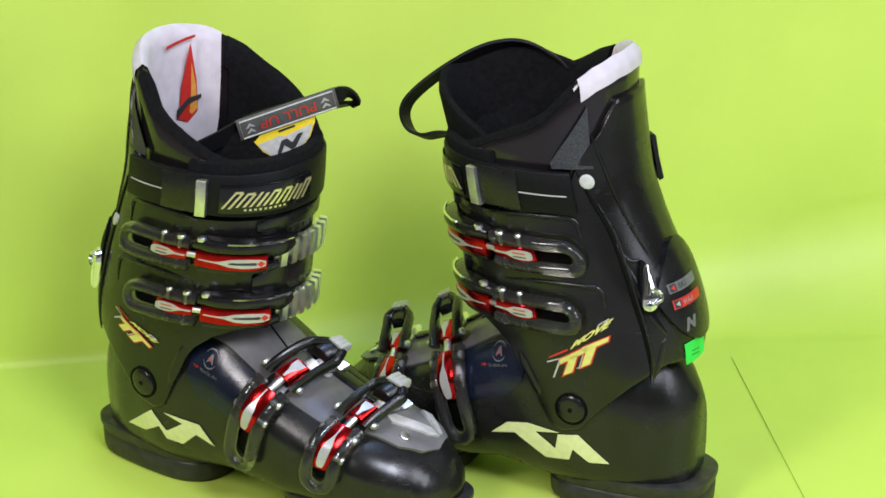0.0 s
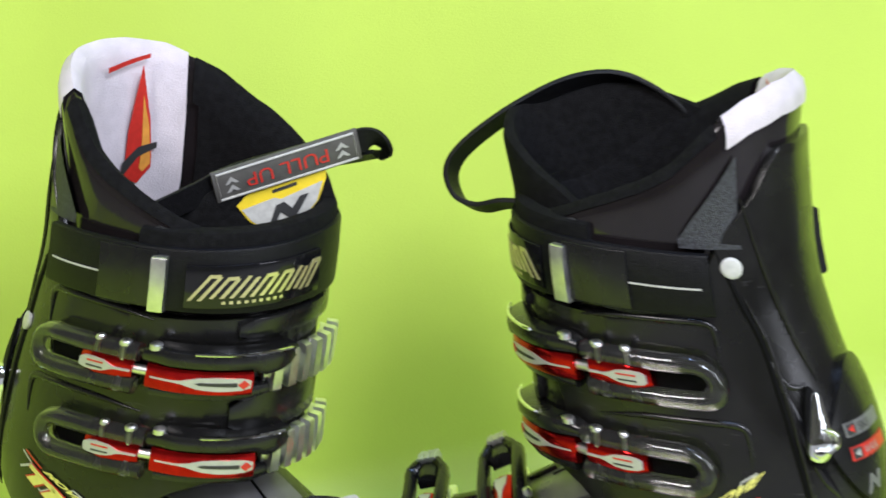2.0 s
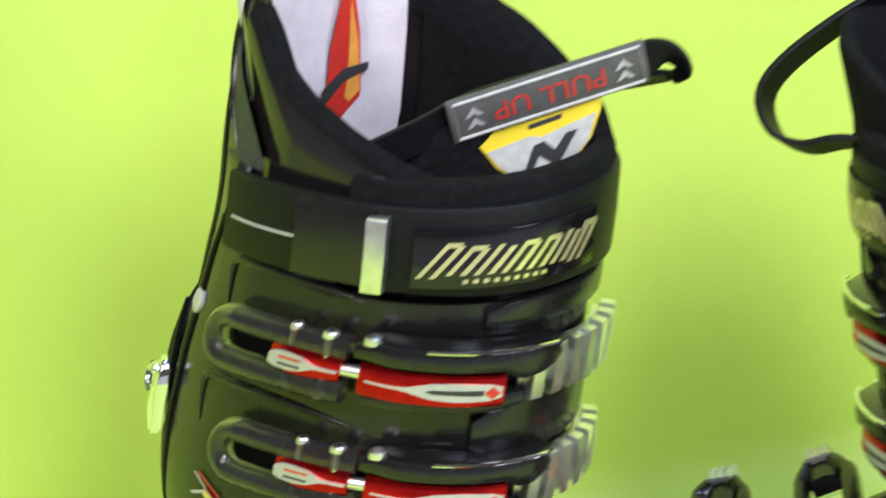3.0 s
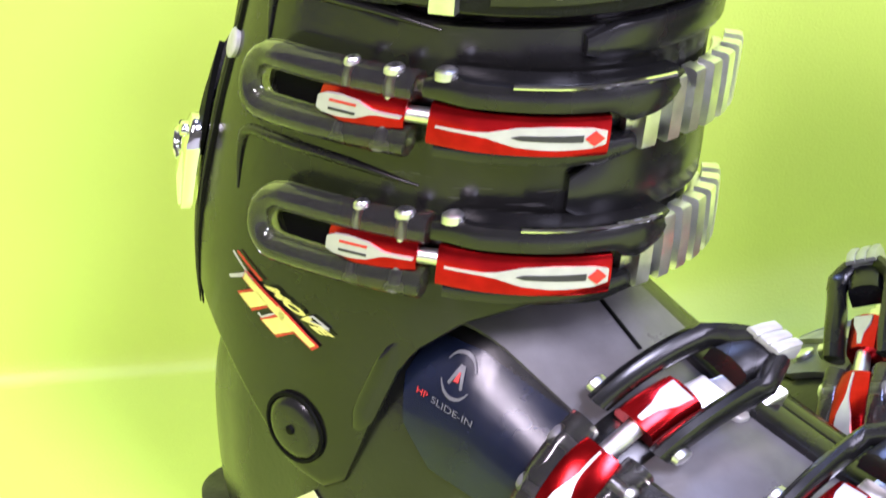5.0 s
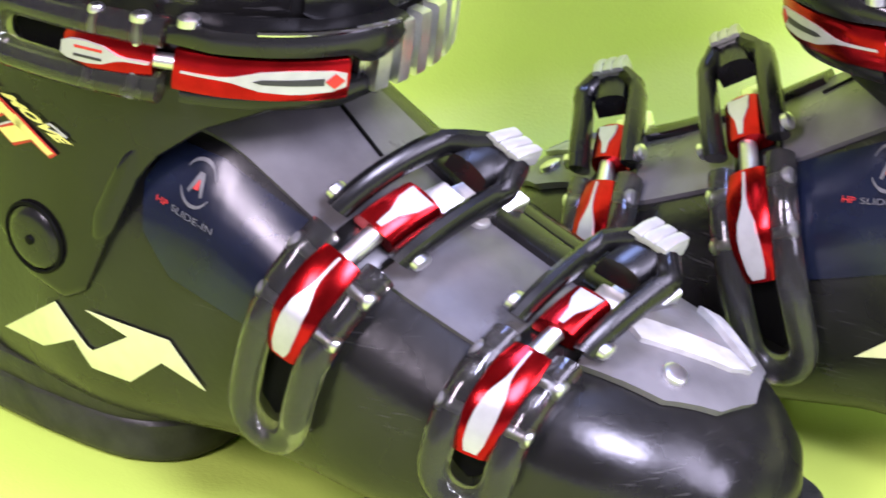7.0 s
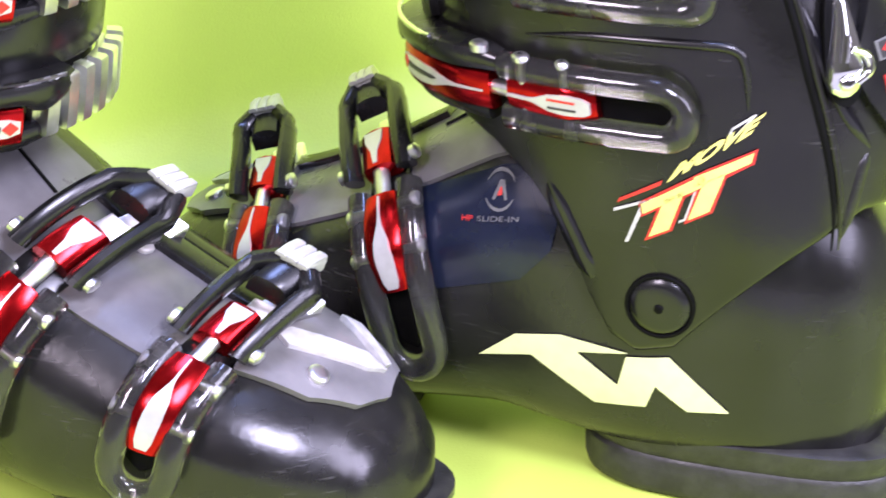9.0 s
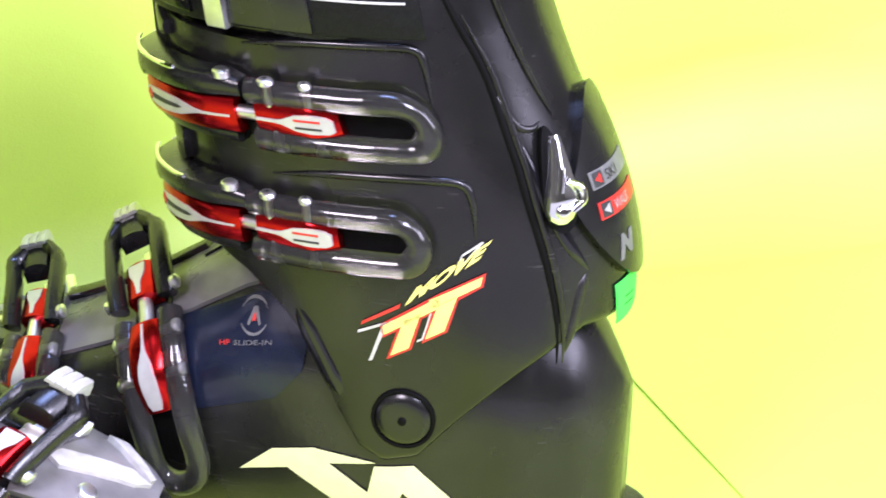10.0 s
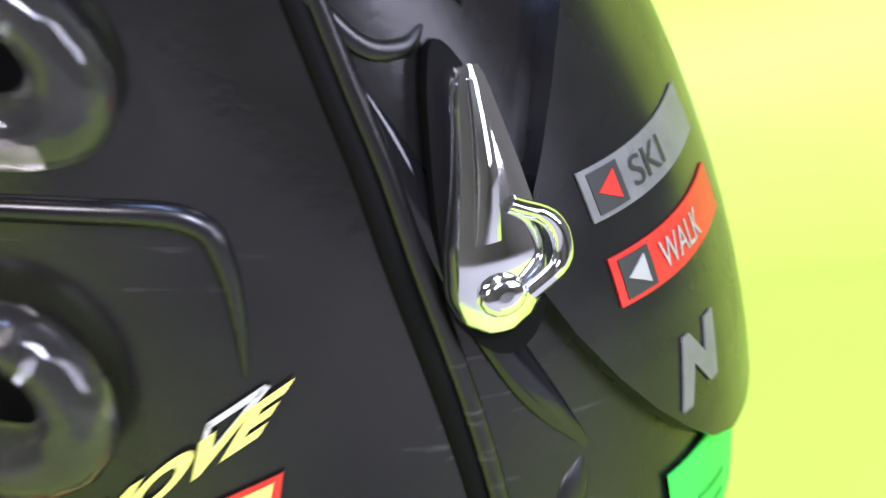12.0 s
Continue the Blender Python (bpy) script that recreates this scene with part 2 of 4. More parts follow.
structure("wall_east", box(2.6, 2.7, -2.6, 0.9, -0.01, 2.5), M_plaster, "plain grey room wall out of view, added to enclose the set")
structure("ceiling", box(-2.2, 2.6, -2.6, 0.9, 2.5, 2.6), M_plaster, "plain grey ceiling out of view, added to enclose the set", "ceiling")


def backdrop():
    rows = []
    ss = np.concatenate([np.linspace(-0.62, -0.2, 20), np.linspace(-0.18, 0.12, 60), np.linspace(0.14, 0.95, 40)])
    for s in ss:
        r = []
        for x in np.concatenate([np.linspace(-0.7, -0.3, 14), np.linspace(-0.28, 0.9, 120), np.linspace(0.92, 1.3, 14)]):
            yw = 0.118 + 0.20 * (x + 0.08)
            rad = interp(x, [-0.05, 0.15, 0.6], [0.006, 0.03, 0.09])
            wave = 0.016 * math.sin((x + 0.12) * 24) * interp(x, [-0.3, -0.12, 0.05, 0.2], [1, 1, 0.7, 0.2]) + 0.006 * noise.noise((x * 5, 0.3, s * 0.7)) + 0.004 * noise.noise((x * 13, 1.7, s * 2))
            if s < -rad:
                y, z = yw + s, 0.0008 * (1 + noise.noise((x * 9, s * 9, 3)))
            elif s < rad * 0.57:
                a = (s + rad) / (rad * 1.57) * math.pi / 2
                y, z = yw - rad + rad * math.sin(a), rad - rad * math.cos(a)
            else:
                y, z = yw + wave * min(1, s * 6), s + rad * 0.43
            r.append((x, y, z))
        rows.append(r)
    ob = structure("ground", grid(rows, wrap=False), M_green, "lime green sheet swept from floor up the wall", "backdrop")
    ob.data.shade_smooth()
    bm = box(0.484, 1.25, -0.5, 0.12, 0.0012, 0.0018)
    for v in bm.verts:
        if v.co.x < 1:
            v.co.x -= 0.11 * v.co.y
    structure("trim", bm, M_green, "edge of a second lime green sheet lying flat", "sheet")


backdrop()


# ------------------------------------------------------------------ boot shape
def cuff_axis(z):
    """Centre x, half length and half width of the cuff at a height."""
    rear = interp(z, [0.06, 0.09, 0.12, 0.15, 0.18, 0.20, 0.24, 0.30], [0.026, 0.02, 0.015, 0.019, 0.030, 0.042, 0.058, 0.066])
    front = interp(z, [0.06, 0.12, 0.14, 0.18, 0.21, 0.24, 0.30], [0.150, 0.176, 0.182, 0.187, 0.192, 0.196, 0.201])
    half = interp(z, [0.06, 0.08, 0.12, 0.168, 0.213, 0.25, 0.30], [0.052, 0.0540, 0.0545, 0.053, 0.0540, 0.0545, 0.055])
    return (rear + front) / 2, (front - rear) / 2, half


def smooth_axis(z):
    rows = [cuff_axis(z + d) for d in (-0.012, -0.006, 0, 0.006, 0.012)]
    return [sum(r[i] for r in rows) / 5 for i in range(3)]


def cuff_point(th, z, off=0.0):
    """th 0 at the heel side, pi at the front; positive sine is the outer side."""
    xc, a, b = smooth_axis(z)
    c, s = math.cos(th), math.sin(th)
    p = 2 / 2.35
    return Vector((xc - (a + off) * math.copysign(abs(c) ** p, c), (b + off) * math.copysign(abs(s) ** p, s), z))


def shell_point(x, t, off=0.0):
    """Lower shell: t 0 at the outer side, pi/2 on top, pi at the inner side."""
    top = interp(x, [0.014, 0.03, 0.06, 0.10, 0.15, 0.18, 0.206, 0.235, 0.265, 0.283, 0.295, 0.302, 0.306], [0.085, 0.115, 0.13, 0.145, 0.135, 0.115, 0.098, 0.083, 0.071, 0.062, 0.052, 0.042, 0.03])
    bot = interp(x, [0.014, 0.022, 0.11, 0.15, 0.2, 0.29, 0.306], [0.03, 0.012, 0.016, 0.022, 0.016, 0.012, 0.018])
    half = interp(x, [0.014, 0.018, 0.027, 0.05, 0.09, 0.13, 0.2, 0.23, 0.265, 0.285, 0.298, 0.304, 0.306], [0.012, 0.021, 0.030, 0.041, 0.050, 0.051, 0.051, 0.050, 0.045, 0.036, 0.025, 0.014, 0.006])
    yc = interp(x, [0.1, 0.2, 0.3], [0.0, -0.008, -0.026])
    c, s = math.cos(t), math.sin(t)
    zz = (top + bot) / 2 + ((top - bot) / 2 + off) * math.copysign(abs(s) ** 0.8, s)
    yy = yc + (half + off) * math.copysign(abs(c) ** (0.62 if s > 0 else 0.45), c) * (1 if s < 0 else 1 - 0.25 * s * s)
    return Vector((x, yy, zz))


def shell_smooth(x, t):
    return sum((shell_point(min(0.306, max(0.014, x + d)), t) for d in (-0.005, 0, 0.005)), Vector()) / 3 if 0.02 < x < 0.295 else shell_point(x, t)


def normal_of(fn, u, v, du, dv):
    a = fn(u + du, v) - fn(u - du, v)
    b = fn(u, v + dv) - fn(u, v - dv)
    return a.cross(b).normalized()


def cuff_map(th_deg, z0, slope=0.0):
    """s along the cuff towards the front from th_deg, w upwards, h off the surface."""
    ths = np.radians(np.linspace(-120, 330, 451))
    pts = [cuff_point(t, z0) for t in ths]
    run = np.concatenate([[0], np.cumsum([(b - a).length for a, b in zip(pts, pts[1:])])])
    run -= np.interp(math.radians(th_deg), ths, run)

    def f(s, w, h):
        th, z = float(np.interp(s, run, ths)), z0 + w + slope * s
        p = cuff_point(th, z)
        n = normal_of(cuff_point, th, z, 0.03, 0.004)
        out = Vector((p.x - smooth_axis(z)[0], p.y, 0))
        n = n if n.dot(out) > 0 else -n
        return p + n * h

    return f


def shell_map(x0, t_deg, slope=0.0):
    """s over the foot from the outer to the inner side, from t_deg; w towards the toe."""
    ts = np.radians(np.linspace(-60, 230, 291))
    pts = [shell_smooth(x0, t) for t in ts]
    run = np.concatenate([[0], np.cumsum([(b - a).length for a, b in zip(pts, pts[1:])])])
    run -= np.interp(math.radians(t_deg), ts, run)

    def f(s, w, h):
        t, x = float(np.interp(s, run, ts)), x0 + w + slope * s
        p = shell_smooth(x, t)
        n = normal_of(shell_smooth, x, t, 0.004, 0.06)
        n = n if n.dot(p - Vector((x, -0.008, 0.05))) > 0 else -n
        return p + n * h

    return f


# ------------------------------------------------------------------ boot parts
def loop_path(s0, s1, half, h, n=9):
    """A long loop: open at s1, rounded at s0."""
    r = half
    pts = [(s1, half, h)]
    for s in np.linspace(s1, s0 + r, 7)[1:]:
        pts.append((s, half, h))
    for k in range(1, n):
        a = math.pi * k / n
        pts.append((s0 + r - r * math.sin(a) * 1.0, half * math.cos(a), h))
    for s in np.linspace(s0 + r, s1, 7):
        pts.append((s, -half, h))
    return pts


def inlay(s0, s1, w, nose):
    """A long drop-shaped outline with a thin tail towards s1 (or s0 when nose is negative)."""
    pts = []
    up = []
    for k in np.linspace(0, 1, 13):
        body = interp(k, [0, 0.08, 0.3, 0.5, 0.62, 0.7, 1.0], [0.55, 0.85, 1.0, 0.8, 0.4, 0.14, 0.1]) * w * 0.8
        s = s0 + (s1 - s0) * k
        pts.append((s, body))
        up.append((s, -body))
    return pts + up[::-1]


def cuff_buckle(root, th_clip, z0, d):
    """A buckle round the cuff: clear loop, red link, rod, red lever base, black lever arm, toothed rack. d: millimetres along the cuff."""
    f = cuff_map(th_clip, z0)
    L = lambda k: d[k] / 1000
    b = make("buckle", slab(f, L("loop1") - 0.012, L("arm1"), -0.0055, 0.0055, 0.0002, 0.0016, n=22), M_black, root, "red and black ratchet buckle")
    # smoky loop with its two cross pins
    make("clip_loop", tube(f, loop_path(L("loop0"), L("loop1"), 0.0084, 0.0052), 0.0046, 0.0046, closed=False), M_clear, b, "smoky clear plastic loop")
    # flat black plate paints the shade inside the loop's opening
    make("clip_slot_shade", plate(f, [(L("loop0") + 0.008, 0.0055), (L("link0"), 0.0062), (L("link0"), -0.0062), (L("loop0") + 0.008, -0.0055), (L("loop0") + 0.004, 0)], 0.0006, 0.0012, 2), M_shade_seam, b)
    for s in (L("loop1") - 0.0075, L("loop1") - 0.0215):
        r = 0.0029 if s > L("loop1") - 0.01 else 0.0023
        for sg in (1, -1):
            rows = []
            for k, w in ((0.6, 0.0), (0.6, 0.0095), (1.0, 0.0098), (1.0, 0.0114), (0.75, 0.0121), (0.3, 0.0121)):
                rows.append([f(s + r * k * math.cos(a), sg * (w + (0.0018 if sg > 0 else -0.0002)), 0.0062 + r * k * math.sin(a)) for a in (2 * math.pi * i / 14 for i in range(14))])
            make("pin", grid(rows, caps=True), M_alu if sg > 0 else M_satin, b)
            rows = [[f(s + r * 0.35 * k * math.cos(a), 0.0141 if sg > 0 else -0.0121, 0.0062 + r * 0.35 * k * math.sin(a)) for a in (2 * math.pi * i / 6 for i in range(6))] for k in (1, 0.05)]
            make("pin_socket", grid(rows, caps=True), M_ink, b)
    # red link
    w_link = lambda s: interp(s, [L("link0"), L("link0") + 0.004, L("link1") - 0.006, L("link1")], [0.0050, 0.0064, 0.0062, 0.0054])
    make("red_link", slab(f, L("link0"), L("link1"), lambda s: -w_link(s), w_link, 0.001, lambda s: interp(s, [L("link0"), L("link0") + 0.01, L("link1")], [0.0065, 0.0088, 0.0078]), r=0.0025), M_red, b, "shiny red metal link")
    make("inlay", plate(f, inlay(L("link0") + 0.0015, L("link1") - 0.0005, 0.0042, 1), 0.0082, 0.0095, 1), M_inlay, b)
    for k in (0.0012, -0.0014):
        make("print_line", plate(f, [(L("link0") + 0.006, k + 0.0004), (L("link0") + 0.015, k + 0.0004), (L("link0") + 0.015, k - 0.0004), (L("link0") + 0.006, k - 0.0004)], 0.0095, 0.0097, 0), M_redprint if k > 0 else M_ink, b)
    make("rod", tube(f, [(L("link1") - 0.002, 0, 0.0055), (L("lev0") + 0.003, 0, 0.0055)], 0.0024, 0.0024), M_alu, b)
    # lever: red base, black arm above and below, chrome line
    hl = lambda s: interp(s, [L("lev0"), L("lev0") + 0.012, L("lev1")], [0.0085, 0.0098, 0.0105])
    make("red_lever", slab(f, L("lev0"), L("lev1"), lambda s: interp(s, [L("lev0"), L("lev1")], [-0.0074, -0.0094]), lambda s: interp(s, [L("lev0"), L("lev1")], [0.0056, 0.0033]), 0.003, hl, n=22, r=0.002), M_red, b, "shiny red metal lever")
    mid = lambda s: interp(s, [L("lev0"), L("lev1")], [-0.0009, -0.0030])
    sp = L("lev1") - L("lev0")
    g = lambda s, w, h: f(s, w + mid(s), h + hl(s))
    make("inlay", plate(g, [(L("lev1") - 0.0008 - p[0], p[1]) for p in inlay(0, sp - 0.003, 0.0044, 1)], 0.0, 0.0005, 2), M_inlay, b)
    make("inlay_slot", plate(g, [(L("lev1") - 0.006, 0.0010), (L("lev1") - 0.020, 0.0007), (L("lev1") - 0.022, 0), (L("lev1") - 0.020, -0.0007), (L("lev1") - 0.006, -0.0010)], 0.0005, 0.0007, 1), M_ink, b)
    make("stud", plate(g, [(L("lev1") - 0.0035, 0.0022), (L("lev1") - 0.0013, 0), (L("lev1") - 0.0035, -0.0022), (L("lev1") - 0.0057, 0)], 0.0005, 0.0009, 0), M_redprint, b)
    make("lever_underside", slab(f, L("lev0") + 0.002, L("lev1") + 0.014, lambda s: interp(s, [L("lev0"), L("lev1"), L("lev1") + 0.014], [-0.0115, -0.0135, -0.010]), lambda s: -0.0060, 0.0005, 0.0075, n=20, r=0.002), M_black, b)
    make("lever_arm", slab(f, L("lev0") - 0.003, L("arm1"), lambda s: interp(s, [L("lev0"), L("lev1"), L("lev1") + 0.004, L("arm1")], [0.0058, 0.0038, 0.0000, 0.0030]), lambda s: interp(s, [L("lev0") - 0.003, L("lev0") + 0.003, L("lev1"), L("arm1")], [0.0120, 0.0142, 0.0120, 0.0108]), 0.0015, lambda s: interp(s, [L("lev0") - 0.003, L("lev0") + 0.01, L("arm1") - 0.01, L("arm1")], [0.008, 0.0115, 0.012, 0.009]), n=26, r=0.0025), M_black, b, "curved black plastic lever arm")
    rows = [[f(L("lev0") + 0.0025 + r * math.cos(a), w, 0.0075 + r * math.sin(a)) for a in (2 * math.pi * i / 14 for i in range(14))] for r, w in ((0.003, 0.0125), (0.003, 0.0148), (0.002, 0.0156), (0.0006, 0.0156))]
    make("pivot_pin", grid(rows, caps=True), M_alu, b)
    make("chrome_wire", tube(f, [(s, interp(s, [L("lev0"), L("arm1")], [0.0138, 0.0113]), 0.0112) for s in np.linspace(L("lev0") + 0.02, L("arm1") - 0.006, 16)], 0.0009, 0.0009, 8), M_chrome, b)
    # rack of teeth
    make("rack", slab(f, L("rack0"), L("rack1"), -0.0062, 0.0062, 0.0015, 0.0045, n=18), M_alu, b, "toothed aluminium rack")
    n = 7
    for k in range(n):
        s = L("rack0") + (L("rack1") - L("rack0")) * (k + 0.5) / n
        make("tooth", slab(f, s - 0.0020, s + 0.0020, -0.0095, 0.0095, 0.0045, 0.0100, n=3, r=0.0012), M_alu, b)
    return b


def foot_buckle(root, x0, slope, d, lean):
    """A buckle over the instep: clear loop low on the outer side, red link, rod, red lever base and a forked black lever."""
    f = shell_map(x0, 62, slope)
    L = lambda k: d[k] / 1000
    b = make("buckle", slab(f, L("loop1") - 0.012, L("lev1"), -0.0075, 0.0075, 0.0002, 0.0030, n=14), M_black, root, "red and black forked buckle")
    make("clip_loop", tube(f, loop_path(L("loop0"), L("loop1"), 0.0088, 0.0056), 0.0044, 0.0046), M_clear, b, "smoky clear plastic loop")
    # the loop's shaded opening, painted as a flat black plate
    make("clip_slot_shade", plate(f, [(L("loop0") + 0.009, 0.0055), (L("link0"), 0.0062), (L("link0"), -0.0062), (L("loop0") + 0.009, -0.0055), (L("loop0") + 0.005, 0)], 0.0008, 0.0014, 2), M_shade_seam, b)
    for s in (L("loop1") - 0.0075, L("loop1") - 0.0215):
        r = 0.0029 if s > L("loop1") - 0.01 else 0.0023
        for sg in (1, -1):
            rows = []
            for k, w in ((0.6, 0.0), (0.6, 0.0095), (1.0, 0.0098), (1.0, 0.0114), (0.75, 0.0121), (0.3, 0.0121)):
                rows.append([f(s + r * k * math.cos(a), sg * (w + 0.0008), 0.0065 + r * k * math.sin(a)) for a in (2 * math.pi * i / 14 for i in range(14))])
            make("pin", grid(rows, caps=True), M_alu if sg > 0 else M_satin, b)
    w_link = lambda s: interp(s, [L("link0"), L("link0") + 0.004, L("link1") - 0.006, L("link1")], [0.0052, 0.0068, 0.0070, 0.0060])
    make("red_link", slab(f, L("link0"), L("link1"), lambda s: -w_link(s), w_link, 0.002, lambda s: interp(s, [L("link0"), L("link0") + 0.012, L("link1")], [0.007, 0.0105, 0.0095]), r=0.0028), M_red, b, "shiny red metal link")
    g = lambda s, w, h: f(s, w, h + interp(s, [L("link0"), L("link0") + 0.012, L("link1")], [0.007, 0.0105, 0.0095]))
    make("inlay", plate(g, inlay(L("link0") + 0.001, L("link1") - 0.001, 0.0040, 1), 0.0, 0.0008, 2), M_inlay, b)
    make("rod", tube(f, [(L("link1") - 0.003, 0, 0.0062), (L("lev0") + 0.004, 0, 0.0085)], 0.0026, 0.0026), M_alu, b)
    hb = lambda s: interp(s, [L("lev0"), L("lev1")], [0.011, 0.0145])
    make("red_lever", slab(f, L("lev0"), L("lev1"), -0.0060, 0.0060, 0.004, hb, n=10, r=0.003), M_red, b, "shiny red metal lever")
    g2 = lambda s, w, h: f(s, w, h + hb(s))
    sp = L("lev1") - L("lev0")
    make("inlay", plate(g2, [(L("lev1") - 0.001, 0.0034), (L("lev1") - sp * 0.35, 0.0030), (L("lev1") - sp * 0.62, 0.0012), (L("lev0") + 0.001, 0.0007), (L("lev0") + 0.001, -0.0007), (L("lev1") - sp * 0.62, -0.0012), (L("lev1") - sp * 0.35, -0.0030), (L("lev1") - 0.001, -0.0034)], 0.0, 0.0006, 2), M_inlay, b)
    hh = lambda s: interp(s, [L("lev0") - 0.002, L("lev1"), L("arm1")], [0.0085, 0.0150, 0.012 + lean])
    for sg in (1, -1):
        make("lever_arm", tube(f, [(s, sg * interp(s, [L("lev0"), L("lev1") + 0.012, L("arm1")], [0.0098, 0.0102, 0.0048]), hh(s)) for s in np.linspace(L("lev0") - 0.002, L("arm1"), 14)], 0.0032, 0.0046), M_black, b, "black plastic lever arm")
        rows = [[f(L("lev0") + 0.001 + r * math.cos(a), sg * w, 0.0098 + r * math.sin(a)) for a in (2 * math.pi * i / 12 for i in range(12))] for r, w in ((0.0026, 0.0125), (0.0026, 0.0143), (0.0016, 0.0150), (0.0005, 0.0150))]
        make("pivot_pin", grid(rows, caps=True), M_alu, b)
    make("arm_bridge", slab(f, L("arm1") - 0.010, L("arm1") + 0.003, -0.0062, 0.0062, lambda s: hh(s) - 0.004, lambda s: hh(s) + 0.003, n=6, r=0.003), M_black, b)
    make("lever_tip", slab(f, L("arm1") - 0.002, L("arm1") + 0.005, -0.0058, 0.0058, lambda s: hh(s) + 0.0005, lambda s: hh(s) + 0.0055, n=5, r=0.0012), M_inlay, b, "bare aluminium lever tip")
    for k in (-0.0038, 0.0, 0.0038):
        make("tooth", slab(f, L("arm1") - 0.003, L("arm1") + 0.005, k - 0.0017, k + 0.0017, lambda s: hh(s) + 0.005, lambda s: hh(s) + 0.0064, n=3), M_inlay, b)
    make("rack", slab(f, L("lev1") - 0.002, L("arm1") + 0.012, -0.0058, 0.0058, 0.001, 0.0042, n=12), M_satin, b, "grey toothed rack")
    for k in range(3):
        s = L("lev1") + 0.010 + k * 0.0095
        make("tooth", slab(f, s - 0.0028, s + 0.0028, -0.0055, 0.0055, 0.004, lambda q, s=s: 0.0042 + 0.0045 * max(0.0, (q - s + 0.0028) / 0.0056), n=4), M_alu, b)
    return b


def sole_block(x0, x1, half_fn, z1, lip, n=40):
    """A rubber block under heel or toe, with a worn bevel below and a lip above."""
    rows = []
    for z, off in ((0.0, -0.0025), (0.0015, -0.0008), (0.004, 0.0), (z1 * 0.55, 0.0006), (z1 * 0.6, -0.0004), (z1 - 0.004, lip), (z1 - 0.001, lip), (z1, lip - 0.0015)):
        ring = []
        for i in range(n):
            a = 2 * math.pi * i / n
            c, s = math.cos(a), math.sin(a)
            x = (x0 + x1) / 2 + ((x1 - x0) / 2 + off) * math.copysign(abs(c) ** 0.55, c)
            w = half_fn(x)
            yc = interp(x, [0.1, 0.2, 0.3], [0.0, -0.008, -0.026])
            ring.append((x, yc + (w + off) * math.copysign(abs(s) ** 0.6, s), z))
        rows.append(ring)
    return grid(rows, caps=True)


def drape(bvh_list, base):
    """A map that lays (x, z) drawings on the outer side of the given surfaces."""
    def f(x, z, h):
        best = None
        for t in bvh_list:
            hit = t.ray_cast(Vector((x, 0.25, z)), Vector((0, -1, 0)))
            if hit[0] is not None and (best is None or hit[0].y > best[0].y):
                best = hit
        if best is None:
            return Vector((x, base, z))
        n = best[1] if best[1].y > 0 else -best[1]
        return best[0] + n * h
    return f


def drape_top(bvh):
    def f(x, y, h):
        hit = bvh.ray_cast(Vector((x, y, 0.4)), Vector((0, 0, -1)))
        if hit[0] is None:
            return Vector((x, y, 0.03 + h))
        n = hit[1] if hit[1].z > 0 else -hit[1]
        return hit[0] + n * h
    return f


def ribbon(path, up, width, thick):
    """A flat strap through 3D points; up: the direction of its width at each point."""
    rows, m = [], len(path)
    for i in range(m):
        p = Vector(path[i])
        d = (Vector(path[min(m - 1, i + 1)]) - Vector(path[max(0, i - 1)])).normalized()
        u = Vector(up[i])
        u = (u - d * u.dot(d)).normalized()
        n = d.cross(u)
        rows.append([p + u * a * width / 2 + n * b * thick / 2 for a, b in ((-1, -0.6), (-0.96, -1), (0.96, -1), (1, -0.6), (1, 0.6), (0.96, 1), (-0.96, 1), (-1, 0.6))])
    return grid(rows, caps=True)


def curve_points(pts, n):
    """Catmull-Rom through a few points."""
    ps = [Vector(p) for p in pts]
    ps = [ps[0] * 2 - ps[1]] + ps + [ps[-1] * 2 - ps[-2]]
    out = []
    for k in np.linspace(0, len(ps) - 3 - 1e-6, n):
        i, t = int(k), k - int(k)
        a, b, c, d = ps[i:i + 4]
        out.append(0.5 * ((2 * b) + (c - a) * t + (2 * a - 5 * b + 4 * c - d) * t * t + (3 * b - a - 3 * c + d) * t ** 3))
    return out


def liner_top(th):
    """Height of the liner's rim round the boot; th in degrees."""
    return interp(th % 360, [0, 20, 40, 52, 62, 75, 95, 115, 140, 180, 220, 290, 320, 345, 360], [0.330, 0.329, 0.323, 0.316, 0.308, 0.294, 0.279, 0.269, 0.260, 0.255, 0.265, 0.313, 0.325, 0.329, 0.330])


def liner_point(th, z, off):
    """The liner leans in over the cuff; th in degrees."""
    k = max(0.0, z - 0.25)
    p = cuff_point(math.radians(th), min(z, 0.27), off)
    return Vector((p.x + 0.10 * k, p.y * (1 - 0.8 * k), z))


TT_BARS = (  # drawing units: right, up
    ("pale_outline", M_pale, ((0.00, 0.52), (0.30, 0.60), (0.30, 0.555), (0.24, 0.535), (0.14, -0.02), (0.11, -0.02), (0.20, 0.53), (0.00, 0.475))),
    ("red_edge", M_redprint, ((0.21, 0.33), (0.70, 0.65), (0.99, 0.84), (1.00, 1.05), (0.66, 0.90), (0.18, 0.56))),
    ("red_edge", M_redprint, ((0.35, 0.56), (0.54, 0.66), (0.46, 0.06), (0.26, -0.04))),
    ("red_edge", M_redprint, ((0.62, 0.74), (0.82, 0.84), (0.74, 0.24), (0.54, 0.13))),
)


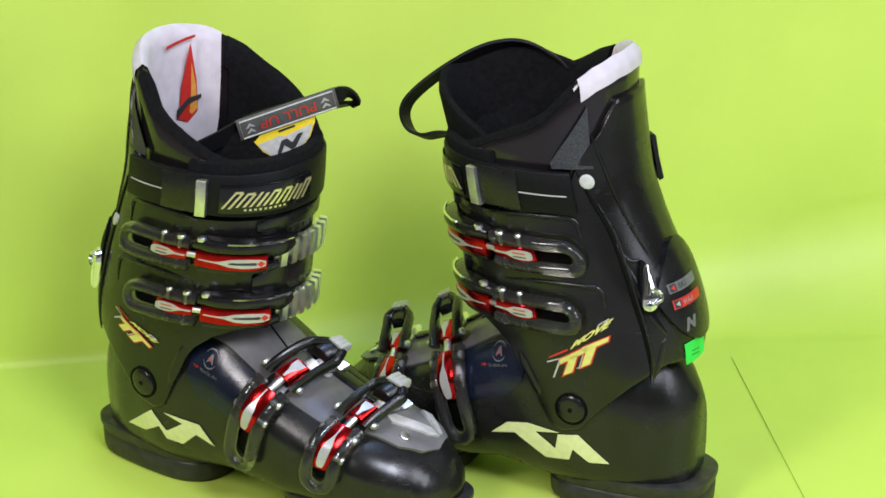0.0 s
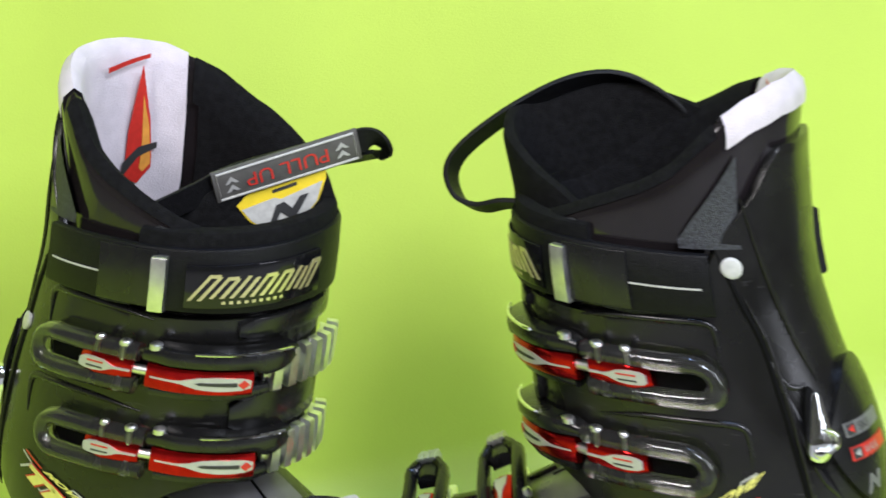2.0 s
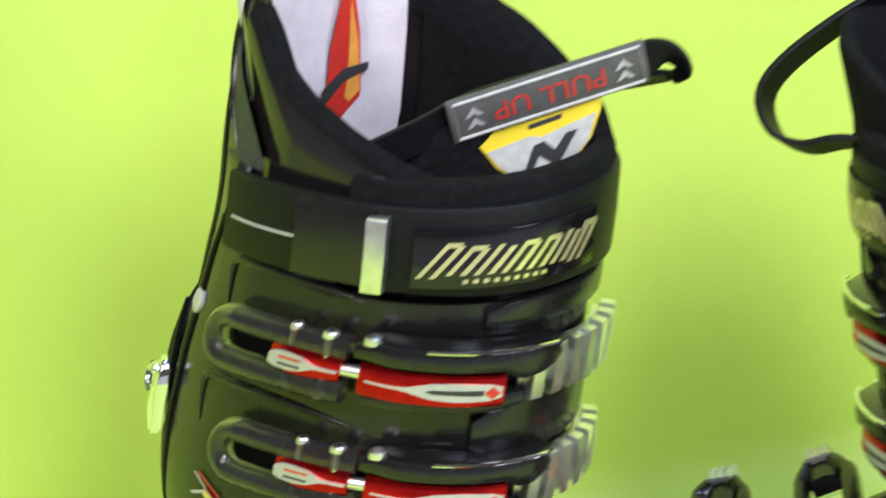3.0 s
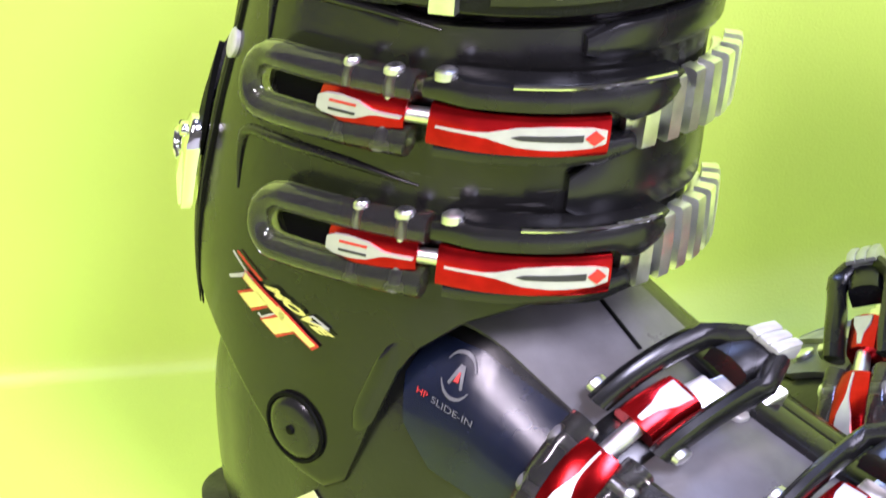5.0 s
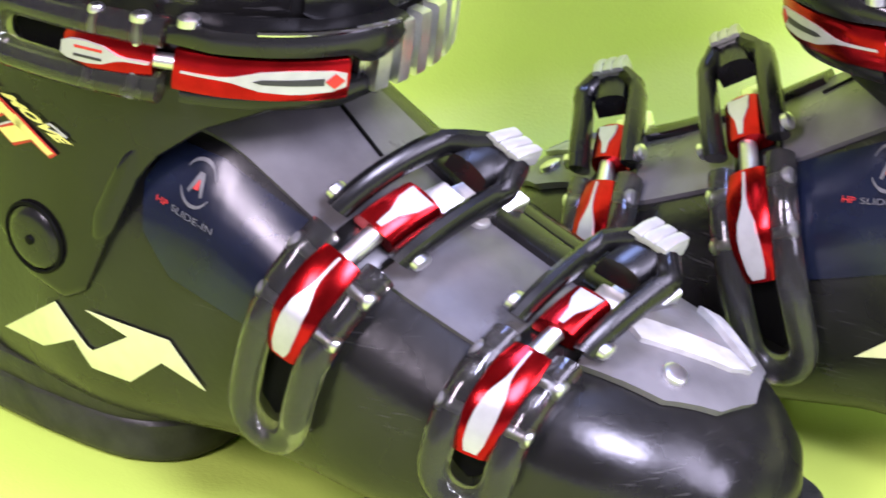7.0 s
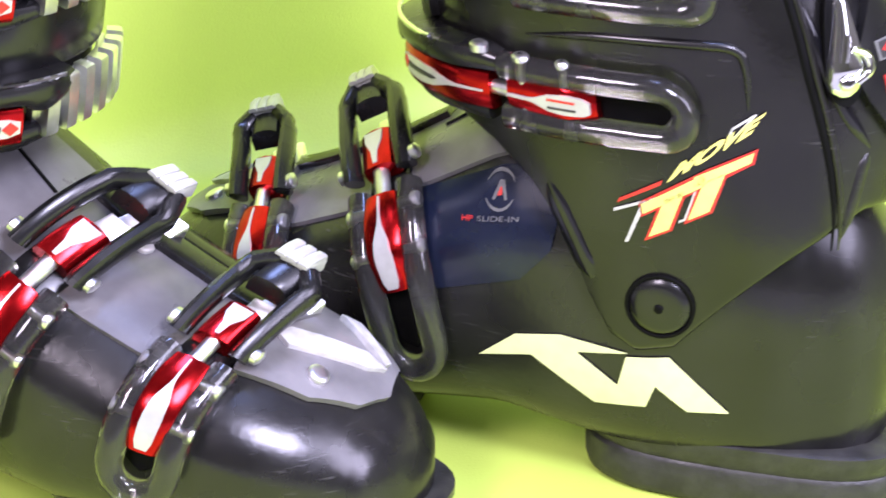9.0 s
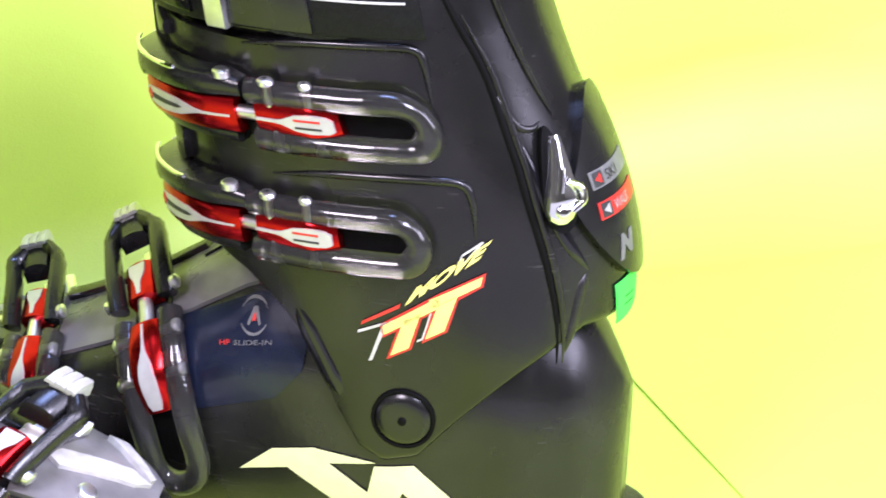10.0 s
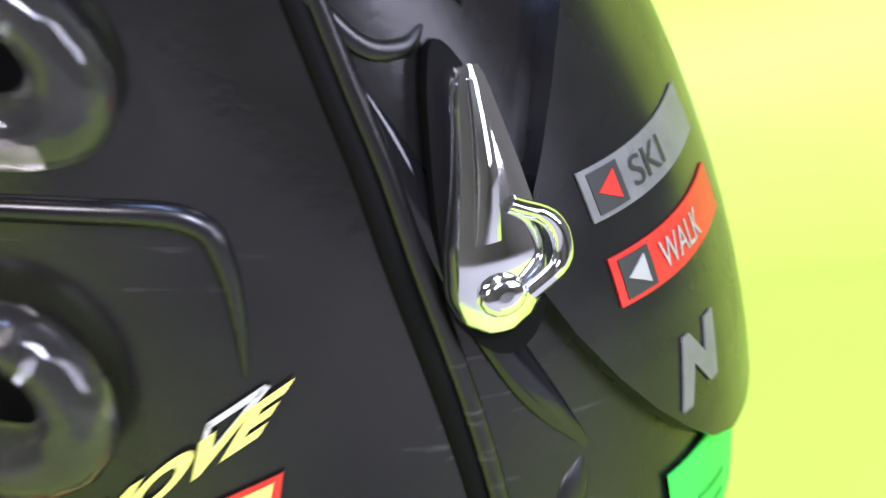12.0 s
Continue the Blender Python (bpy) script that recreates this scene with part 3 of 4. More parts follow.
def boot(name, right):
    root = new(name)
    # lower shell
    xs = np.concatenate([np.linspace(0.014, 0.05, 14), np.linspace(0.055, 0.27, 44), np.linspace(0.274, 0.306, 18)])
    bm = grid([[shell_smooth(x, 2 * math.pi * i / 72) for i in range(72)] for x in xs], caps=True)
    bm.normal_update()
    shell_bvh = BVHTree.FromBMesh(bm)
    make("lower_shell", bm, M_shell_toplit, root, "dark charcoal plastic lower shell")
    # cuff, with thickness
    def edges(i, n):
        th = 2 * math.pi * i / n
        xb, xt = cuff_point(th, 0.10).x, cuff_point(th, 0.25).x
        zt = interp(xt, [0.064, 0.074, 0.086, 0.094, 0.104, 0.15, 0.2], [0.303, 0.282, 0.266, 0.250, 0.231, 0.222, 0.222])
        zb = interp(xb, [0.03, 0.05, 0.07, 0.088, 0.104, 0.114, 0.120, 0.124, 0.131, 0.142, 0.157], [0.120, 0.104, 0.086, 0.069, 0.065, 0.070, 0.086, 0.105, 0.120, 0.131, 0.138])
        return th, zb, zt
    rows, n = [], 168
    steps = [(0.02, -0.0045), (0.0, -0.0038), (0.0, -0.0022), (0.006, -0.0010), (0.014, -0.0003), (0.022, 0.0)] + [(k, 0.0) for k in np.linspace(0.03, 0.97, 26)] + [(0.994, 0.0), (1.0, -0.0008), (1.0, -0.0035), (0.98, -0.004), (0.5, -0.004)]
    for k, off in steps:
        r = []
        for i in range(n):
            th, zb, zt = edges(i, n)
            r.append(cuff_point(th, zb + (zt - zb) * k, off))
        rows.append(r)
    bm = grid(rows)
    bm.normal_update()
    cuff_bvh = BVHTree.FromBMesh(bm)
    make("cuff", bm, M_shell, root, "dark charcoal plastic cuff")
    side = drape([shell_bvh, cuff_bvh], 0.05)
    shell_side = drape([shell_bvh], 0.05)
    top = drape_top(shell_bvh)

    # soles
    make("heel_sole", sole_block(0.006, 0.122, lambda x: interp(x, [0.0, 0.02, 0.06, 0.12], [0.029, 0.033, 0.0355, 0.036]), 0.027, 0.002), M_rubber, root, "worn black rubber heel sole")
    make("toe_sole", sole_block(0.188, 0.309, lambda x: interp(x, [0.18, 0.22, 0.27, 0.30], [0.042, 0.042, 0.036, 0.031]), 0.024, 0.003), M_rubber, root, "worn black rubber toe sole")

    # instep: satin flap, ridge strip, rivet, seam
    def flap(t0, t1, x0, x1, h, mat_, nm, lab):
        rows = []
        for x in np.linspace(x0, x1, 24):
            q = []
            for t, k in [(t0, 0.0)] + [(t, 1.0) for t in np.linspace(t0 + 0.6, t1 - 0.6, 22)] + [(t1, 0.0)]:
                p = shell_smooth(x, math.radians(t))
                nn = normal_of(shell_smooth, x, math.radians(t), 0.004, 0.06)
                nn = nn if nn.dot(p - Vector((x, -0.008, 0.05))) > 0 else -nn
                q.append(p + nn * (h * k))
            rows.append(q)
        return make(nm, grid(rows, wrap=False), mat_, root, lab)
    flap(47, 104, 0.128, 0.252, 0.0016, M_satin, "instep_flap", "satin grey plastic instep flap")
    g = shell_map(0.20, 92)
    make("instep_strip", slab(lambda s, w, h: g(w, s, h), -0.018, 0.046, -0.0005, 0.0105, 0.0005, 0.0042, n=14), M_black, root, "black ridge strip along the instep")
    make("instep_strip", slab(lambda s, w, h: g(w, s, h), -0.004, 0.046, 0.0125, 0.024, 0.0004, 0.0030, n=14), M_shell, root)
    make("rivet", disc(g, -0.0035, 0.007, 0.0030, 0.001, 0.0034), M_inlay, root, "small white rivet")
    gs = shell_map(0.172, 88)
    make("seam", tube(gs, [(0.002 - 0.004 * k, -0.010 + 0.018 * k, 0.0019) for k in np.linspace(0, 1, 8)], 0.0007, 0.0007, 6), M_shade_seam, root)
    # toe plate with raised ribs and rivet
    tp = make("toe_plate", plate(top, [(0.254, 0.006), (0.276, -0.004), (0.287, -0.016), (0.290, -0.030), (0.284, -0.046), (0.264, -0.060), (0.248, -0.052), (0.246, -0.020)], 0.0004, 0.0030, 3), M_plate, root, "grey plastic toe plate with ribs")
    make("rib", plate(top, [(0.2555, -0.016), (0.2610, -0.014), (0.2810, -0.030), (0.2840, -0.036), (0.2770, -0.036), (0.2570, -0.022)], 0.003, 0.0048, 2), M_rib, tp)
    make("rib", plate(top, [(0.2600, -0.047), (0.2640, -0.052), (0.2830, -0.040), (0.2830, -0.037)], 0.003, 0.0050, 2), M_rib, tp)
    make("rivet", disc(top, 0.2735, -0.0125, 0.0034, 0.003, 0.0052), M_alu, tp)
    # navy side panel, emblem and lettering
    make("side_panel", plate(shell_side, [(0.133, 0.122), (0.150, 0.119), (0.182, 0.103), (0.200, 0.086), (0.196, 0.070), (0.172, 0.074), (0.140, 0.084), (0.130, 0.096), (0.128, 0.110)], 0.0006, 0.0010, 4), M_navy, root, "glossy dark navy side panel")
    if right:
        em = affine(shell_side, (0.1455, 0.112), (0.96, -0.28), (0.10, 0.99))
        tx = affine(shell_side, (0.1335, 0.1055), (0.96, -0.28), (0.05, 0.99))
    else:
        em = affine(shell_side, (0.1500, 0.1115), (-0.98, 0.16), (0.05, 0.99))
        tx = affine(shell_side, (0.1625, 0.0995), (-0.98, 0.19), (0.05, 0.99))
    for sg in (1, -1):
        arc = [(0.0056 * math.sin(a), sg * 0.0064 * math.cos(a)) for a in np.linspace(-1.15, 1.15, 9)]
        arc += [(0.0053 * math.sin(a), sg * (0.0048 * math.cos(a) + 0.0006)) for a in np.linspace(1.15, -1.15, 9)]
        make("emblem_arc", plate(em, arc, 0.0013, 0.0015, 1), M_faint, root)
    make("emblem", plate(em, [(-0.0026, -0.0026), (-0.0018, -0.0030), (0.0004, 0.0014), (0.0020, -0.0030), (0.0028, -0.0026), (0.0012, 0.0030), (-0.0004, 0.0030)], 0.0013, 0.0015, 1), M_faint, root)
    make("emblem", plate(em, [(-0.0006, -0.0016), (0.0010, -0.0014), (0.0007, 0.0010), (0.0002, 0.0010)], 0.0017, 0.0019, 1), M_redprint, root)
    make("lettering", glyphs("HP", tx, 0.0016, 0.0042, 0.0017), M_redprint, root, "red letters HP")
    make("lettering", glyphs("SLIDE-IN", affine(tx, (0.0058, 0.0), (1, 0), (0, 1)), 0.0016, 0.0150, 0.0017), M_faint, root, "grey letters SLIDE-IN")
    # pale angular emblem on the shell's side
    if right:
        shape = ((0.060, 0.040), (0.093, 0.0625), (0.098, 0.0570), (0.104, 0.0500), (0.106, 0.0490), (0.122, 0.0590), (0.106, 0.0635), (0.138, 0.0625), (0.149, 0.0480), (0.134, 0.0535), (0.119, 0.0415), (0.104, 0.0420), (0.099, 0.0510), (0.082, 0.0420))
    else:
        shape = ((0.154, 0.0520), (0.141, 0.0630), (0.125, 0.0660), (0.101, 0.0635), (0.119, 0.0605), (0.104, 0.0500), (0.1015, 0.0620), (0.087, 0.0640), (0.066, 0.0430), (0.080, 0.0425), (0.091, 0.0520), (0.094, 0.0430), (0.112, 0.0410), (0.135, 0.0560))
    make("side_emblem", plate(shell_side, shape, 0.0007, 0.0010, 3), M_lime, root, "pale yellow angular emblem")

    # hinge
    hg = affine(side, (0.0905, 0.0850), (1, 0), (0, 1))
    hinge = make("hinge_disc", disc(hg, 0, 0, 0.0105, -0.001, 0.0024, 28, 0.5), M_black, root, "round black hinge cap")
    make("hinge_ring", tube(hg, [(0.0112 * math.cos(a), 0.0112 * math.sin(a), 0.0010) for a in np.linspace(0, 2 * math.pi, 33)[:-1]], 0.0007, 0.0006, 8, True), M_shade_seam, hinge)
    make("hinge_socket", disc(hg, 0, 0, 0.0016, 0.0020, 0.0032, 10), M_shade_seam, hinge)

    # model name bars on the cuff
    if right:
        tt = affine(side, (0.0600, 0.1310), (0.0310, -0.0265), (0.0120, 0.0105))
    else:
        tt = affine(side, (0.1085, 0.1060), (-0.0440, 0.0130), (-0.0010, 0.0240))
    for nm, m_, shape in TT_BARS:
        make(nm, plate(tt, shape, 0.0007, 0.0009, 3), m_, root)
    for shape in (((0.225, 0.38), (0.68, 0.68), (0.66, 0.85), (0.205, 0.53)), ((0.375, 0.56), (0.515, 0.64), (0.435, 0.09), (0.29, 0.02)), ((0.58, 0.66), (0.965, 0.87), (0.975, 1.01), (0.57, 0.82)), ((0.645, 0.72), (0.795, 0.80), (0.715, 0.27), (0.565, 0.19))):
        make("yellow_bar", plate(tt, shape, 0.0011, 0.0013, 3), M_bright, root)
    make("pale_outline", plate(tt, ((0.50, 0.16), (0.55, 0.19), (0.60, 0.60), (0.585, 0.60), (0.535, 0.21), (0.50, 0.20)), 0.0007, 0.0009, 2), M_pale, root)
    word = affine(tt, (0.37, 0.79), (0.60, 0.53), (0.05, 0.24))
    make("lettering", glyphs("MOVE", lambda s, w, h: word(s, w, h), 0.0010, 1.0, 1.0, 0.25, 0.055), M_bright, root, "yellow slanted letters MOVE")
    make("word_bar", plate(tt, ((0.02, 0.60), (0.33, 0.77), (0.34, 0.84), (0.03, 0.66)), 0.0007, 0.0009, 2), M_redprint, root)
    for a, b, o in (((0.755, 1.18), (0.94, 1.56), (0.016, -0.02)), ((0.94, 1.56), (0.79, 1.43), (0.0, -0.04)), ((0.79, 1.43), (0.755, 1.18), (0.016, 0.0))):
        make("word_tick", plate(tt, (a, b, (b[0] + o[0], b[1] + o[1]), (a[0] + o[0], a[1] + o[1])), 0.0007, 0.0009, 1), M_pale, root)

    # ribs on the cuff, and a black strip for the shade in its groove
    def rib(points, r, mat_, nm, h=0.0, flat=0.9):
        pts = curve_points([(a, z, 0) for a, z in points], 28)
        f = lambda th, z, hh: (lambda p, nn: p + nn * hh)(cuff_point(math.radians(th), z), cuff_normal(th, z))
        rows = []
        for i, p in enumerate(pts):
            q = pts[min(i + 1, len(pts) - 1)] - pts[max(0, i - 1)]
            a = f(p.x, p.y, h)
            d = (f(p.x + q.x * 0.5, p.y + q.y * 0.5, h) - f(p.x - q.x * 0.5, p.y - q.y * 0.5, h)).normalized()
            nn = cuff_normal(p.x, p.y)
            sd = d.cross(nn)
            rr = r * math.sin(math.pi / 2 * min(1, 0.12 + 3 * min(i, len(pts) - 1 - i) / len(pts)))
            rows.append([a + sd * rr * math.cos(k * math.pi / 8) + nn * rr * flat * math.sin(k * math.pi / 8) for k in range(16)])
        make(nm, grid(rows, caps=True), mat_, root)
    rib([(62, 0.262), (53, 0.235), (47.5, 0.212), (49, 0.185), (50, 0.165), (47.5, 0.132), (46, 0.108)], 0.0016, M_shade_seam, "groove_shade", -0.0004)
    rib([(50, 0.235), (45, 0.212), (46.5, 0.185), (47.5, 0.165), (45.3, 0.132), (44, 0.108)], 0.0014, M_shell, "rib", 0.0002)
    rib([(48.5, 0.214), (46.5, 0.204), (43, 0.1955), (38, 0.194), (34, 0.196)], 0.0013, M_shell, "rib", 0.0002, 0.6)
    rib([(48, 0.282), (40, 0.255), (36, 0.240), (31, 0.215), (27, 0.197)], 0.0012, M_shell, "rib", 0.0006)
    rib([(34, 0.141), (38, 0.132), (43.5, 0.112)], 0.0022, M_shell, "rib", -0.0002, 0.4)
    # glossy rib added to draw the streak of light beside the lever's hollow
    rib([(45, 0.190), (44.5, 0.176), (43, 0.164), (39, 0.152), (33, 0.142)], 0.0026, M_gloss, "rib", -0.0002, 0.5)
    # glossy strip added on the cuff's front edge for its blue reflection
    rib([(113, 0.126), (110, 0.112), (107, 0.099), (104.5, 0.088)], 0.0042, M_gloss, "cuff_edge", -0.0012, 0.55)
    for z in (0.2005, 0.1535):
        rib([(112, z + 0.0195), (95, z + 0.0225), (76, z + 0.0235), (68, z + 0.0225), (66.5, z + 0.017), (68, z + 0.003)], 0.0016, M_black, "clip_rim", 0.0002)

    # mesh pocket under the strap
    make("mesh_pocket", plate(cuff_map(90, 0.2310), [(0.028, 0.002), (0.025, -0.0030), (0.016, -0.0055), (0.002, -0.0060), (-0.009, -0.0048), (-0.014, 0.002)], 0.0004, 0.0008, 3), M_mesh, root, "woven grey mesh pocket")

    # front flaps between the buckles
    for z0, z1 in ((0.2120, 0.2225), (0.1640, 0.1850)):
        c = cuff_map(150, (z0 + z1) / 2)
        hw = (z1 - z0) / 2
        make("front_flap", slab(c, 0.0, 0.105, lambda s: -hw * interp(s, [0, 0.006], [0.6, 1]), lambda s: hw * interp(s, [0, 0.008], [0.4, 1]), 0.0, 0.0032, n=26, r=0.0025), M_black, root, "black plastic overlap flap")

    # white cuff rivet
    if right:
        c = cuff_map(47, 0.1985)
    else:
        c = cuff_map(54, 0.2495)
    make("cuff_rivet", disc(c, 0, 0, 0.0050, -0.0005, 0.0018, 24), M_pale, root, "flat white rivet")

    # rear housing with the ski and walk lever
    c = cuff_map(0, 0.168)
    ring = []
    for a in np.linspace(0, 2 * math.pi, 29)[:-1]:
        x, y = math.cos(a), math.sin(a)
        ring.append((interp(x, [-0.2, 0.3], [0.0305, 0.0385]) * math.copysign(abs(x) ** 0.8, x), 0.034 * math.copysign(abs(y) ** 0.9, y) - 0.0015))
    house = make("lever_housing", plate(c, [(p[0] * interp(p[1], [-0.03, 0.0, 0.03], [0.75, 1.0, 0.55]), p[1]) for p in ring], 0.0, 0.0034, 4), M_black, root, "black housing for the walk lever")
    c2 = cuff_map(38, 0.1755)
    # flat black oval stands for the shadow in the hollow round the lever
    rec = [(0.0072 * math.cos(a) * interp(math.sin(a), [-1, 1], [1.15, 0.5]) + interp(math.sin(a), [-1, 1], [0.0035, -0.0030]), 0.0185 * math.sin(a) + 0.0005) for a in np.linspace(0, 2 * math.pi, 33)[:-1]]
    make("lever_recess_shade", plate(c2, rec, 0.0014, 0.0032, 3), M_shade_seam, house)
    # one lever stands up, the other is swung down about the same pivot
    turned = (lambda s: -0.024 - s) if right else (lambda s: s)
    lf = lambda s, w, h: c2(w + interp(turned(s), [-0.045, -0.017, 0.0165], [0.0080, 0.0044, -0.0036]), turned(s) * 0.88 + 0.001, h)
    lw = lambda s: interp(s, [-0.0172, -0.0155, -0.012, -0.006, 0.006, 0.0145, 0.0165], [0.0022, 0.0044, 0.0056, 0.0056, 0.0036, 0.0022, 0.0012])
    lev = make("walk_lever", slab(lf, -0.0172, 0.0165, lambda s: -lw(s), lw, 0.0030, lambda s: interp(s, [-0.017, -0.008, 0.0165], [0.0060, 0.0078, 0.0066]), n=22, r=0.0032), M_chrome, root, "polished chrome teardrop walk lever")
    make("lever_facet", slab(lf, -0.0050, 0.0150, lambda s: interp(s, [-0.005, 0.015], [0.0002, -0.0006]), lambda s: interp(s, [-0.005, 0.015], [0.0034, 0.0009]), 0.0066, lambda s: interp(s, [-0.005, 0.004, 0.015], [0.0082, 0.0088, 0.0074]), n=10, r=0.0009), M_chrome, lev)
    make("lever_grip", tube(lf, [tuple(p) for p in curve_points([(-0.001, -0.0012, 0.0076), (-0.0034, -0.0046, 0.0086), (-0.0066, -0.0060, 0.0088), (-0.0098, -0.0056, 0.0086), (-0.0125, -0.0024, 0.0078)], 20)], 0.0011, 0.0014, 10), M_chrome, lev)
    make("lever_pivot", disc(lf, -0.0120, 0.0006, 0.0026, 0.0066, 0.0090, 14), M_chrome, lev)

    # labels on the housing; they read the right way round on both boots
    c3 = cuff_map(0, 0.168)
    def label_map(z0):
        # starts at the outer edge of the housing and runs to the back
        return lambda s, w, h: c3(0.0275 - s, w + z0 + 0.02 * s, h + 0.0034)
    k1, k2 = label_map(0.0045), label_map(-0.0062)
    for k, m_, box_m, tri_m, word, ink, lab in ((k1, M_dull, M_ink, M_redprint, "SKI", M_ink, "silver plate lettered SKI"), (k2, M_redprint, M_ink, M_inlay, "WALK", M_inlay, "red plate lettered WALK")):
        make("label_plate", plate(k, [(0, -0.0031), (0.0300, -0.0031), (0.0300, 0.0031), (0, 0.0031)], 0.0001, 0.0004, 3), m_, house, lab)
        make("label_box", plate(k, [(0.0012, -0.0025), (0.0066, -0.0025), (0.0066, 0.0025), (0.0012, 0.0025)], 0.0004, 0.0006, 1), box_m, house)
        make("label_arrow", plate(k, [(0.0020, 0.0), (0.0054, -0.0018), (0.0054, 0.0018)], 0.0006, 0.0008, 0), tri_m, house)
        wid = 0.008 if word == "SKI" else 0.011
        if right:
            t_map = lambda s, w, h, k=k, wid=wid: k(0.0085 + wid - s, w - 0.0018, h)
        else:
            t_map = lambda s, w, h, k=k: k(0.0085 + s, w - 0.0018, h)
        make("lettering", glyphs(word, t_map, 0.0007, wid, 0.0036), ink, house)
    k4 = label_map(-0.022)
    make("label_mark", plate(k4, [(0.006, -0.004), (0.008, -0.004), (0.010, 0.001), (0.013, -0.003), (0.015, -0.003), (0.017, 0.005), (0.0145, 0.005), (0.013, 0.001), (0.010, 0.005), (0.0085, 0.005)], 0.0001, 0.0004, 2), M_dull, house)
    if not right:
        c5 = cuff_map(0, 0.126)
        st = make("price_sticker", plate(c5, [(-0.004, -0.0075), (0.0215, -0.0085), (0.0230, 0.0070), (-0.004, 0.0085)], 0.0006, 0.0009, 4), M_sticker, root, "bright green paper sticker")
        for k in range(2):
            make("scribble_bar", plate(c5, [(0.006, -0.001 - 0.003 * k), (0.016, 0.000 - 0.003 * k), (0.016, 0.0007 - 0.003 * k), (0.006, -0.0003 - 0.003 * k)], 0.0009, 0.0011, 1), mat_dark_green, st)

    # liner: collar with a rolled rim, open inside
    rows, n = [], 120
    prof = [(0.20, None, -0.0055), (None, -0.055, -0.0045), (None, -0.035, -0.003), (None, -0.018, -0.0012), (None, -0.008, 0.0000), (None, -0.003, -0.0012), (None, 0.0, -0.0040), (None, -0.002, -0.0070), (None, -0.008, -0.0095), (None, -0.03, -0.0115), (None, -0.06, -0.0130)]
    for za, dz, off in prof:
        r = []
        for i in range(n):
            th = 360 * i / n
            zt = liner_top(th)
            r.append(liner_point(th, za if za else max(0.205, zt + dz), off))
        rows.append(r)
    rows.append([liner_point(360 * i / n, 0.16, -0.014) for i in range(n)])
    rows.append([liner_point(360 * i / n, 0.10, -0.018) for i in range(n)])
    liner = make("liner", grid(rows, caps=False), M_collar, root, "dark lacquered padded liner")
    def liner_patch(th0, th1, zf0, zf1, off, nm, m_, lab, nz=8, nt=26):
        rows = []
        for k in np.linspace(0, 1, nz):
            rows.append([liner_point(th, zf0(th) + (zf1(th) - zf0(th)) * k, off) for th in np.linspace(th0, th1, nt)])
        return make(nm, grid(rows, wrap=False), m_, liner, lab)
    # white suede over the rear rim and down inside
    rows = []
    for dz, off in ((-0.022, 0.0008), (-0.008, 0.0012), (-0.003, 0.0004), (0.0012, -0.0040), (-0.0015, -0.0078), (-0.008, -0.0103), (-0.03, -0.0124), (-0.06, -0.0140), (-0.095, -0.0150)):
        row = []
        for th in np.linspace(-52, 52, 40):
            d = max(dz, -0.013) if off > 0.0005 else dz
            row.append(liner_point(th, liner_top(th) + d, off))
        rows.append(row)
    white = make("heel_patch", grid(rows, wrap=False), M_white, liner, "white suede heel patch")
    def inside(a, z, h):
        return liner_point(a, z, -0.0152 - h)
    flame = ((-21, 0.318), (-11, 0.285), (-9, 0.262), (-21, 0.258), (-30, 0.266), (-28, 0.290))
    make("flame_print", plate(inside, flame, 0.0, 0.0003, 3), M_redprint, liner)
    make("flame_print", plate(inside, ((-22, 0.303), (-22, 0.282), (-21, 0.266), (-24, 0.264), (-29, 0.268), (-27, 0.287)), 0.0004, 0.0006, 2), M_orange, liner)
    make("flame_print", plate(inside, ((-7, 0.262), (-19, 0.272), (-33, 0.276), (-33, 0.279), (-19, 0.277), (-7, 0.270)), 0.0007, 0.0009, 2), M_ink, liner)
    make("print_bar", plate(inside, ((6, 0.3170), (-26, 0.3215), (-26, 0.3235), (6, 0.3195)), 0.0, 0.0003, 2), M_redprint, liner)
    # fabric rim, mesh gusset, black inside
    liner_patch(64, 300, lambda th: liner_top(th) - 0.019, lambda th: 0.215, -0.0145, "lining", M_cloth, "black fleece lining", 8, 60)
    rows = []
    for dz, off in ((-0.0045, 0.0000), (-0.002, -0.0010), (0.0008, -0.0042), (-0.0016, -0.0085), (-0.010, -0.0125), (-0.02, -0.0138)):
        rows.append([liner_point(th, liner_top(th) + dz, off) for th in np.linspace(56, 304, 80)])
    make("rim_binding", grid(rows, wrap=False), M_cloth, liner, "black fabric rim")
    liner_patch(48, 74, lambda th: 0.258, lambda th: interp(th, [48, 74], [0.300, 0.262]), 0.0008, "mesh_gusset", M_mesh, "woven grey mesh gusset", 8, 16)
    liner_patch(98, 122, lambda th: 0.246, lambda th: interp(th, [98, 108, 122], [0.250, 0.266, 0.262]), 0.0006, "mesh_gusset", M_mesh, "woven grey mesh gusset", 6, 14)

    # tongue
    def tongue_point(th, z, off):
        a = math.radians(th)
        lean = 0.28 * max(0, z - 0.24)
        return Vector(((0.118 if right else 0.128) - ((0.036 if right else 0.067) + off) * math.cos(a) + lean, (-0.010 if right else -0.004) + ((0.032 if right else 0.044) + off) * math.sin(a), z))
    t_top = (lambda th: interp(th, [104, 120, 150, 180, 210, 238, 262], [0.256, 0.267, 0.279, 0.284, 0.284, 0.277, 0.262])) if right else (lambda th: interp(th, [104, 120, 150, 180, 210, 238, 262, 286], [0.262, 0.275, 0.289, 0.298, 0.306, 0.310, 0.308, 0.301]))
    rows = []
